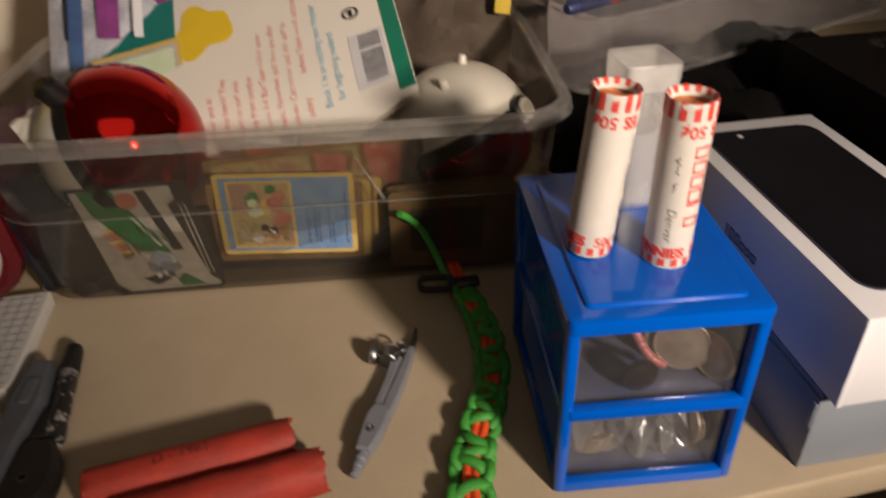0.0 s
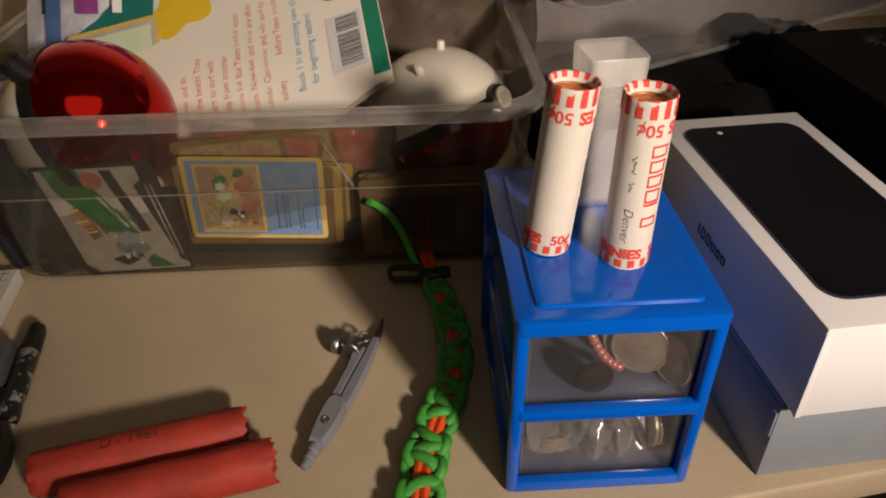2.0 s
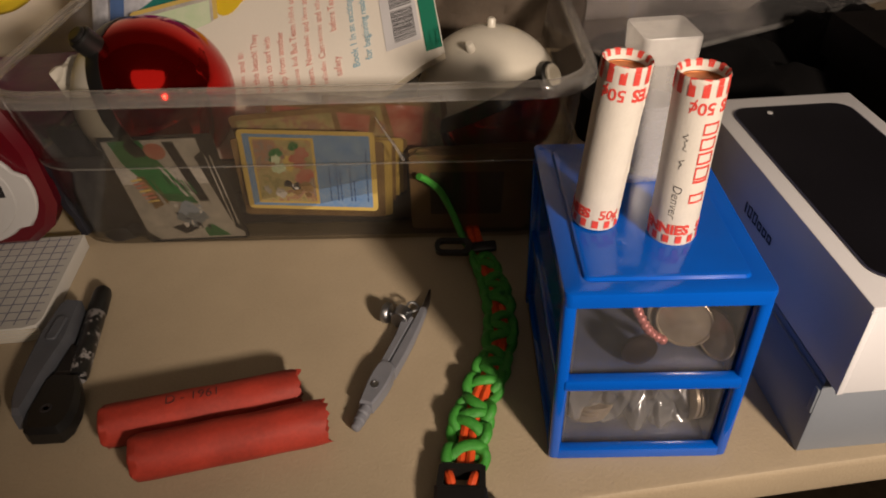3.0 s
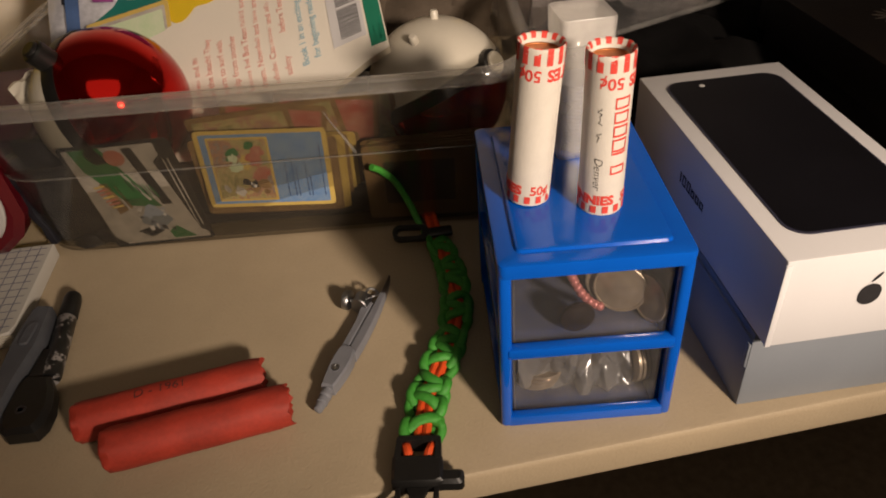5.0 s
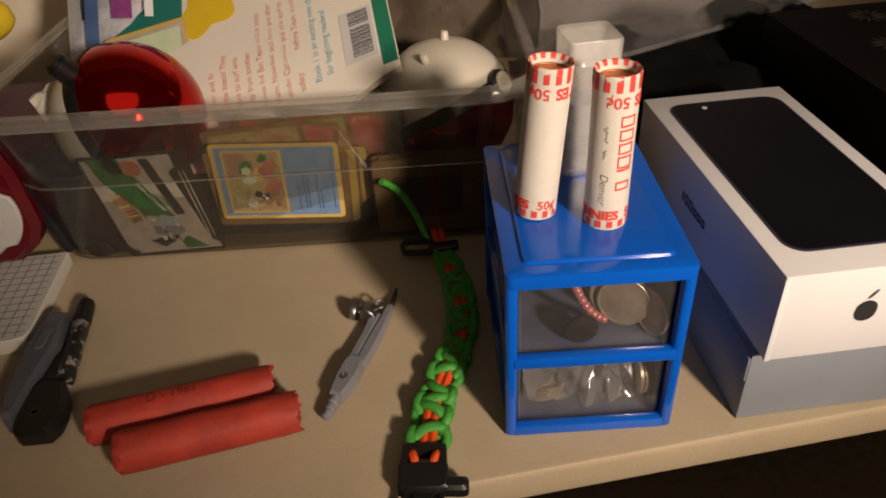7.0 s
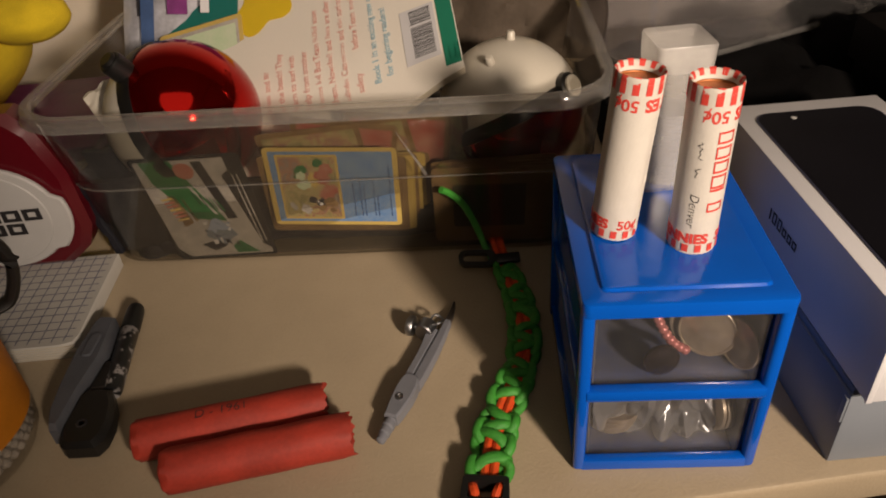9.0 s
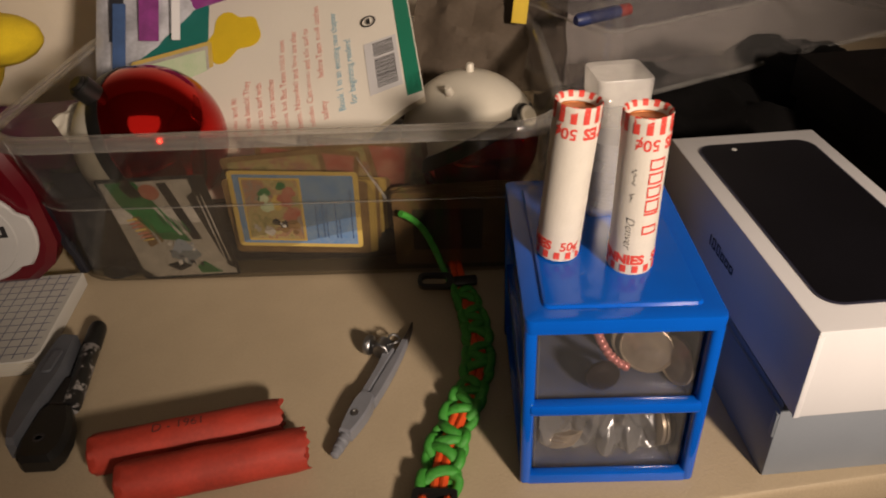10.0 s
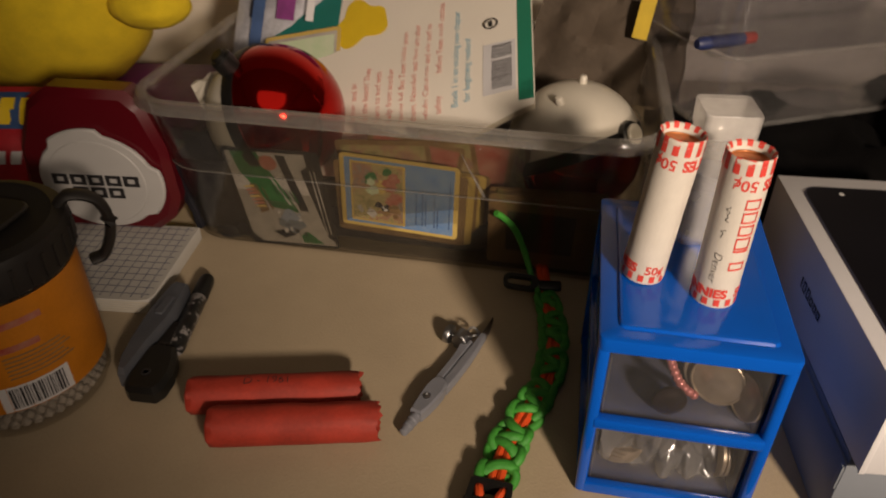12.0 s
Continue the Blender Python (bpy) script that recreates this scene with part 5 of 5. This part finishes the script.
def build_tools():
    k = thing("utility_knife", pose(-0.2530, 0.0550, 0.0003), "grey and black plastic utility knife with worn handle", "knife")
    out = [(-0.0060, 0.0465), (0.0025, 0.0455), (0.0045, 0.0425), (0.0085, 0.0130), (0.0062, -0.0120), (0.0062, -0.0290), (0.0058, -0.0370), (0.0012, -0.0370), (-0.0035, -0.0270), (-0.0070, -0.0080), (-0.0095, 0.0180), (-0.0085, 0.0430)]
    part("handle", slab(out, 0.0, 0.0150, 0.0026), "grey_dark", k, "scuffed grey handle")
    part("slider", slab(rounded(0.006, 0.018, 0.002, 3, 0.0, 0.020), 0.0148, 0.0165, 0.0006), "grey_dark", k, "worn blade slider")
    h = thing("plastic_clip", pose(-0.2365, 0.0285, 0.0), "black plastic clip with a rounded square head", "clip")
    out = [(-0.0050, -0.0215), (0.0110, -0.0208), (0.0142, -0.0150), (0.0142, -0.0040), (0.0105, 0.0090), (0.0045, 0.0198), (-0.0090, 0.0205), (-0.0122, 0.0150), (-0.0122, -0.0100), (-0.0085, -0.0190)]
    out = [(x * 0.92, y * 0.92) for x, y in out]
    part("head", slab(out, 0.0003, 0.0125, 0.0028), "black", h)
    part("neck", slab([(-0.0085, 0.019), (0.0005, 0.019), (-0.0035, 0.040), (-0.0080, 0.040)], 0.001, 0.0105, 0.0012), "black", h)
    part("hole", lathe([(0.0030, 0.0126), (0.0022, 0.0129), (0.0014, 0.0126)], 16), "ink", h, m=pose(-0.001, -0.006, 0))
    d = Vector((-0.0115, 0.0680, 0.0))
    q = d.to_track_quat("Z", "Y").to_matrix().to_4x4()
    q.translation = (-0.2345, 0.0480, 0.0060)
    p = thing("marker_pen", q, "black marker pen with its print worn away", "pen")
    part("barrel", lathe([(0.0046, 0), (0.0052, 0.002), (0.0052, 0.048), (0.0046, 0.049)], 24), "scuffed", p)
    part("cap", lathe([(0.0049, 0.0492), (0.0054, 0.050), (0.0052, 0.066), (0.0044, 0.0695), (0.002, 0.0702)], 24), "black", p)


build_tools()


def build_jar():
    j = thing("jar", pose(-0.3060, 0.0140, 0.0), "clear jar with orange label and black handled lid", "jar")
    r = 0.0440
    part("body", lathe([(r * 0.80, 0.0004), (r * 0.94, 0.001), (r, 0.007), (r, 0.094), (r * 0.985, 0.100), (r * 0.985, 0.106), (r * 0.94, 0.106), (r * 0.94, 0.100), (r * 0.96, 0.093), (r * 0.96, 0.008), (r * 0.8, 0.004)], 48), "jar", j)
    bm = bmesh.new()
    n = 40
    a0, a1 = radians(-125), radians(35)
    g = [[bm.verts.new((rr * math.cos(a0 + (a1 - a0) * i / n), rr * math.sin(a0 + (a1 - a0) * i / n), z)) for rr, z in ((r + 0.0002, 0.022), (r + 0.0006, 0.022), (r + 0.0006, 0.092), (r + 0.0002, 0.092))] for i in range(n + 1)]
    for i in range(n):
        for k in range(3):
            bm.faces.new((g[i][k], g[i + 1][k], g[i + 1][k + 1], g[i][k + 1]))
    part("label", bm, "label", j, "orange paper label")
    def on_jar(rects, mt, lab=""):
        b = bmesh.new()
        for x0, x1, z0, z1 in rects:
            patch(b, r, radians(x0), radians(x1), z0, z1, 4, 0.0008)
        part("label_print", b, mt, j, lab)
    on_jar([(-62, -18, 0.0225, 0.0400)], "box_white", "white barcode field")
    rng = random.Random(6)
    rects, a = [], -56.0
    while a < -22:
        wd = rng.choice((0.5, 0.9, 1.4))
        rects.append((a, a + wd, 0.0245, 0.0385))
        a += wd + rng.choice((0.6, 1.0))
    b = bmesh.new()
    for x0, x1, z0, z1 in rects:
        patch(b, r, radians(x0), radians(x1), z0, z1, 1, 0.0010)
    part("label_print", b, "ink", j, "black barcode lines")
    on_jar([(-60, -56, 0.077, 0.081), (-60, -56, 0.062, 0.066), (-52, -22, 0.0775, 0.0815), (-52, -28, 0.0625, 0.0665)], "card_red", "dark red printed bars")
    on_jar([(-52, -10 - 3 * (k % 3), 0.0445 + 0.0028 * k, 0.0455 + 0.0028 * k) for k in range(6)], "card_brown", "small brown print")
    on_jar([(-124, -70, 0.024, 0.090)], "label_yellow", "yellow part of the label")
    # lid with ribs, flap and loop handle
    part("lid", lathe([(r * 1.0, 0.0945), (r * 1.05, 0.0955), (r * 1.06, 0.112), (r * 1.03, 0.1165), (r * 0.9, 0.1185), (r * 0.86, 0.1175)], 48), "lid_black", j, "black screw lid")
    for q in range(36):
        a = radians(10 * q)
        part("rib", bm_box(-0.0009, 0.0009, -0.0005, 0.0005, 0.0975, 0.1115), "lid_black", j, m=Matrix.Translation((r * 1.062 * math.cos(a), r * 1.062 * math.sin(a), 0)) @ Matrix.Rotation(a + math.pi / 2, 4, "Z"))
    part("flap", slab(rounded(0.050, 0.030, 0.008, 5, 0.0, 0.006), 0.1186, 0.1215, 0.001), "lid_black", j)
    a = radians(38)
    d = Vector((math.cos(a), math.sin(a), 0))
    pts = smooth_path([d * (r * 0.95) + Vector((0, 0, 0.1165)), d * (r * 1.10) + Vector((0, 0, 0.1215)), d * (r * 1.36) + Vector((0, 0, 0.1150)), d * (r * 1.44) + Vector((0, 0, 0.098)), d * (r * 1.30) + Vector((0, 0, 0.080)), d * (r * 1.12) + Vector((0, 0, 0.0765))], 6)
    part("handle", sweep(pts, 0.0052, 10, flat=0.55), "lid_black", j, "black loop handle")
    # pellets in the jar
    bm = bmesh.new()
    rng = random.Random(17)
    for lay in range(15):
        for ring in (0.0395, 0.034):
            nn = 46 if ring > 0.036 else 38
            for q in range(nn):
                t = 2 * math.pi * (q + 0.5 * (lay % 2)) / nn
                g = bmesh.ops.create_icosphere(bm, subdivisions=1, radius=0.0030)
                o = Vector((ring * math.cos(t), ring * math.sin(t), 0.0085 + 0.0050 * lay + rng.uniform(-0.0006, 0.0006)))
                for v in g["verts"]:
                    v.co += o
    p = part("pellets", bm, "pellet", j, "grey pellets filling the jar")
    p["kind"] = "stuff"
    for o in j.children:
        o.data.transform(Matrix.Diagonal((1, 1, 0.91, 1)))


build_jar()


def build_tape_box():
    b = thing("gum_dispenser", pose(-0.3375, 0.1530, 0.0107, 0, 0, 6), "dark red round-cornered plastic dispenser with pale disc", "dispenser")
    out = [(-0.046, 0.002), (-0.040, 0.0), (0.036, 0.0), (0.050, 0.010), (0.056, 0.024), (0.054, 0.060), (0.044, 0.088), (0.034, 0.097), (-0.018, 0.098), (-0.034, 0.088), (-0.048, 0.058), (-0.053, 0.020)]
    out = [(x * 1.0, y * 1.08) for x, y in out]
    bm = slab(out, 0.010, 0.034, 0.005)
    up = Matrix(((1, 0, 0, 0), (0, 0, -1, 0), (0, 1, 0, 0), (0, 0, 0, 1)))
    part("shell", bm, "red_plastic", b, m=Matrix.Translation((0, 0.034, 0)) @ up)
    disc = []
    for k in range(48):
        a = 2 * math.pi * k / 48
        q = 0.0395 + 0.0042 * (1 if min(abs(math.degrees(a) - 105), abs((math.degrees(a) + 175) % 360 - 165)) < 30 else 0)
        disc.append((0.005 + 1.04 * q * math.cos(a), 0.041 + q * 0.90 * math.sin(a)))
    part("disc", slab(disc, 0.0345, 0.0385, 0.0012), "disc", b, "pale grey disc", m=Matrix.Translation((0, 0.034, 0)) @ up)
    inner = [(0.005 + 0.0340 * math.cos(2 * math.pi * k / 40), 0.041 + 0.0316 * math.sin(2 * math.pi * k / 40)) for k in range(40)]
    part("disc_step", slab(inner, 0.0386, 0.0396, 0.0006), "disc", b, m=Matrix.Translation((0, 0.034, 0)) @ up)
    rects = []
    for row, n, y in ((0, 5, 0.0395), (1, 3, 0.0300)):
        for k in range(n):
            x = (-0.026 + 0.0124 * k) if row == 0 else (-0.0135 + 0.0124 * k)
            rects.append((x, x + 0.0108, y, y + 0.0080))
    for q in rects:
        x0, x1, y0, y1 = q
        st = 0.0030
        part("printed_bar", bars([(x0, x0 + st, y0, y1), (x1 - st, x1, y0, y1), (x0 + st, x1 - st, y1 - st * 0.75, y1), (x0 + st, x1 - st, y0, y0 + st * 0.75)], 0.0397, 0.0399), "ink", b, "hollow black printed block", m=Matrix.Translation((0, 0.034, 0)) @ up)
    w, h = 0.092, 0.082
    def face(u, v, lift=0.0):
        puff = 0.012 * (1 - (2 * u - 1) ** 4) * (1 - (2 * v - 1) ** 4)
        return ((u - 0.5) * w, (v - 0.5) * h, lift + puff + 0.004 * noise.noise(Vector((u * 4 + 4.4, v * 4, 4.4))))
    c = thing("candy_bag", pose(-0.4330, 0.2000, 0.0480, 66, 0, 10), "shiny red candy bag with coloured print", "candy bag")
    bm = quad_grid(face, 20, 20)
    g = bmesh.ops.extrude_face_region(bm, geom=bm.faces[:])
    for v in g["geom"]:
        if isinstance(v, bmesh.types.BMVert):
            v.co.z -= 0.014
    part("pouch", bm, "candy_red", c)
    def on_bag(u0, u1, v0, v1, mt, lift, slant=0.0, lab=""):
        part("print", quad_grid(lambda p, q: face(u0 + (u1 - u0) * p + slant * q, v0 + (v1 - v0) * q, lift), 6, 4), mt, c, lab)
    on_bag(0.02, 0.98, 0.62, 0.95, "foil_blue", 0.0006, 0.0, "dark blue printed band")
    for k in range(5):
        on_bag(0.10 + 0.17 * k, 0.22 + 0.17 * k, 0.66, 0.90, "yellow_print", 0.0011, 0.03, "yellow printed bar")
    for k in range(4):
        on_bag(0.40 + 0.12 * k, 0.48 + 0.12 * k, 0.30, 0.42, "box_white", 0.0008, 0.02, "white printed bar")


build_tape_box()


def build_plush():
    bm = bmesh.new()
    for cx, cy, cz, rx, ry, rz in ((-0.500, 0.345, 0.122, 0.114, 0.085, 0.096), (-0.500, 0.330, 0.235, 0.080, 0.070, 0.070), (-0.366, 0.312, 0.123, 0.034, 0.026, 0.019)):
        g = bmesh.ops.create_icosphere(bm, subdivisions=4, radius=1.0)
        for v in g["verts"]:
            q = v.co.copy()
            f = 1 + 0.03 * noise.noise(q * 3 + Vector((cx * 30, 0, 0))) + 0.012 * noise.noise(q * 14)
            v.co = Vector((cx + q.x * rx * f, cy + q.y * ry * f, cz + q.z * rz * f))
    p = part("plush_toy", bm, "plush", m=pose(0, 0, 0))
    tagged(p, "plain yellow fuzzy plush toy", "plush toy")
    tagged(part("magazine", bm_box(-0.10, 0.10, -0.07, 0.07, 0, 0.012, 0.001), "foil_purple", m=pose(-0.43, 0.32, 0.028, 0, 0, 8)), "magazine with purple and green cover", "magazine")
    tagged(part("magazine", bm_box(-0.10, 0.10, -0.07, 0.07, 0, 0.013, 0.001), "teal", m=pose(-0.43, 0.315, 0.0145, 0, 0, 4)), "magazine with teal cover", "magazine")
    tagged(part("magazine", bm_box(-0.10, 0.10, -0.07, 0.07, 0, 0.014, 0.001), "pages", m=pose(-0.44, 0.345, 0.0003, 0, 0, 9)), "magazine with cream cover", "magazine")


build_plush()


# ---- things behind on the right ----
def build_back_right():
    m = Matrix.Translation((0.075, 0.252, 0.078)) @ pose(0, 0, 0, 0, 0, 27)
    b = thing("storage_bin", m, "cloudy clear plastic storage bin set on dark things", "storage bin")
    outer, inner, lip = bin_loops(0.0 - 0.02, 0.36, 0.0 - 0.02, 0.22, 0.170, 0.012, 0.012, 0.054, 0.020, 0.0014, 0.006)
    part("body", loft(outer + inner), "big_bin", b).visible_shadow = False
    part("rim", loft(lip + [lip[0]], (False, False)), "rim", b, "clear rim")
    # hazy beads added to draw the bright highlight along the bottom edge and ledge
    for lp, rr in ((outer[1], 0.0022), (outer[3], 0.0010)):
        ring = [Vector(q) for q in lp]
        part("bead", sweep(ring + ring[:1], rr, 8), "rim", b, "thick moulded edge")
    w = thing("marker_pen", m @ pose(-0.014, 0.014, 0.0600, 0, 90, 2), "blue marker pen with a red end in the bin", "pen")
    part("barrel", lathe([(0.003, 0), (0.0044, 0.003), (0.0044, 0.034), (0.0042, 0.036)], 20), "marker_blue", w)
    part("end_plug", lathe([(0.0040, 0.0362), (0.0042, 0.0375), (0.0040, 0.045), (0.002, 0.047)], 20), "marker_red", w, "red end plug")
    part("tray", slab(rounded(0.32, 0.19, 0.012, 4, 0.165, 0.095), 0.0530, 0.0545, 0.0004), "big_bin", b, "clear inner tray").visible_shadow = False
    crumple("black_bag", 0.170, 0.180, "black_matt", pose(0.150, 0.285, 0.046, 4, 0, 20), "crumpled black cloth bag under the bin", "bag", 0.014, 1.9, 0.030, 26)
    crumple("black_bag", 0.120, 0.120, "black_matt", pose(0.245, 0.345, 0.050, 0, 3, -14), "crumpled black cloth bag under the bin", "bag", 0.012, 7.9, 0.034, 22)
    for k, (x, y, z0, z1, rz) in enumerate(((0.229, 0.060, 0.0, 0.042, 5), (0.231, 0.066, 0.0425, 0.078, 3), (0.230, 0.063, 0.0785, 0.107, 5))):
        d = thing("game_box", pose(x, y, z0, 0, 0, rz), "dark patterned card game box in a stack", "box", "stack of dark boxes")
        part("body", bm_box(0, 0.180, 0, 0.205, 0.0003, z1 - z0, 0.0012), "dark_box", d)
        for px, py in ((0.045, 0.130), (0.120, 0.160), (0.085, 0.060), (0.060, 0.180)):
            bm = bmesh.new()
            for p in range(12):
                a = 2 * math.pi * p / 12
                slab([(px + rr * math.cos(a + o), py + rr * math.sin(a + o)) for rr, o in ((0.003, 0.0), (0.009, 0.16), (0.013, 0.05), (0.008, -0.1))], z1 - z0 + 0.0002, z1 - z0 + 0.0004, bm=bm)
            part("printed_rosette", bm, "bronze", d, "dull printed rosette")


build_back_right()
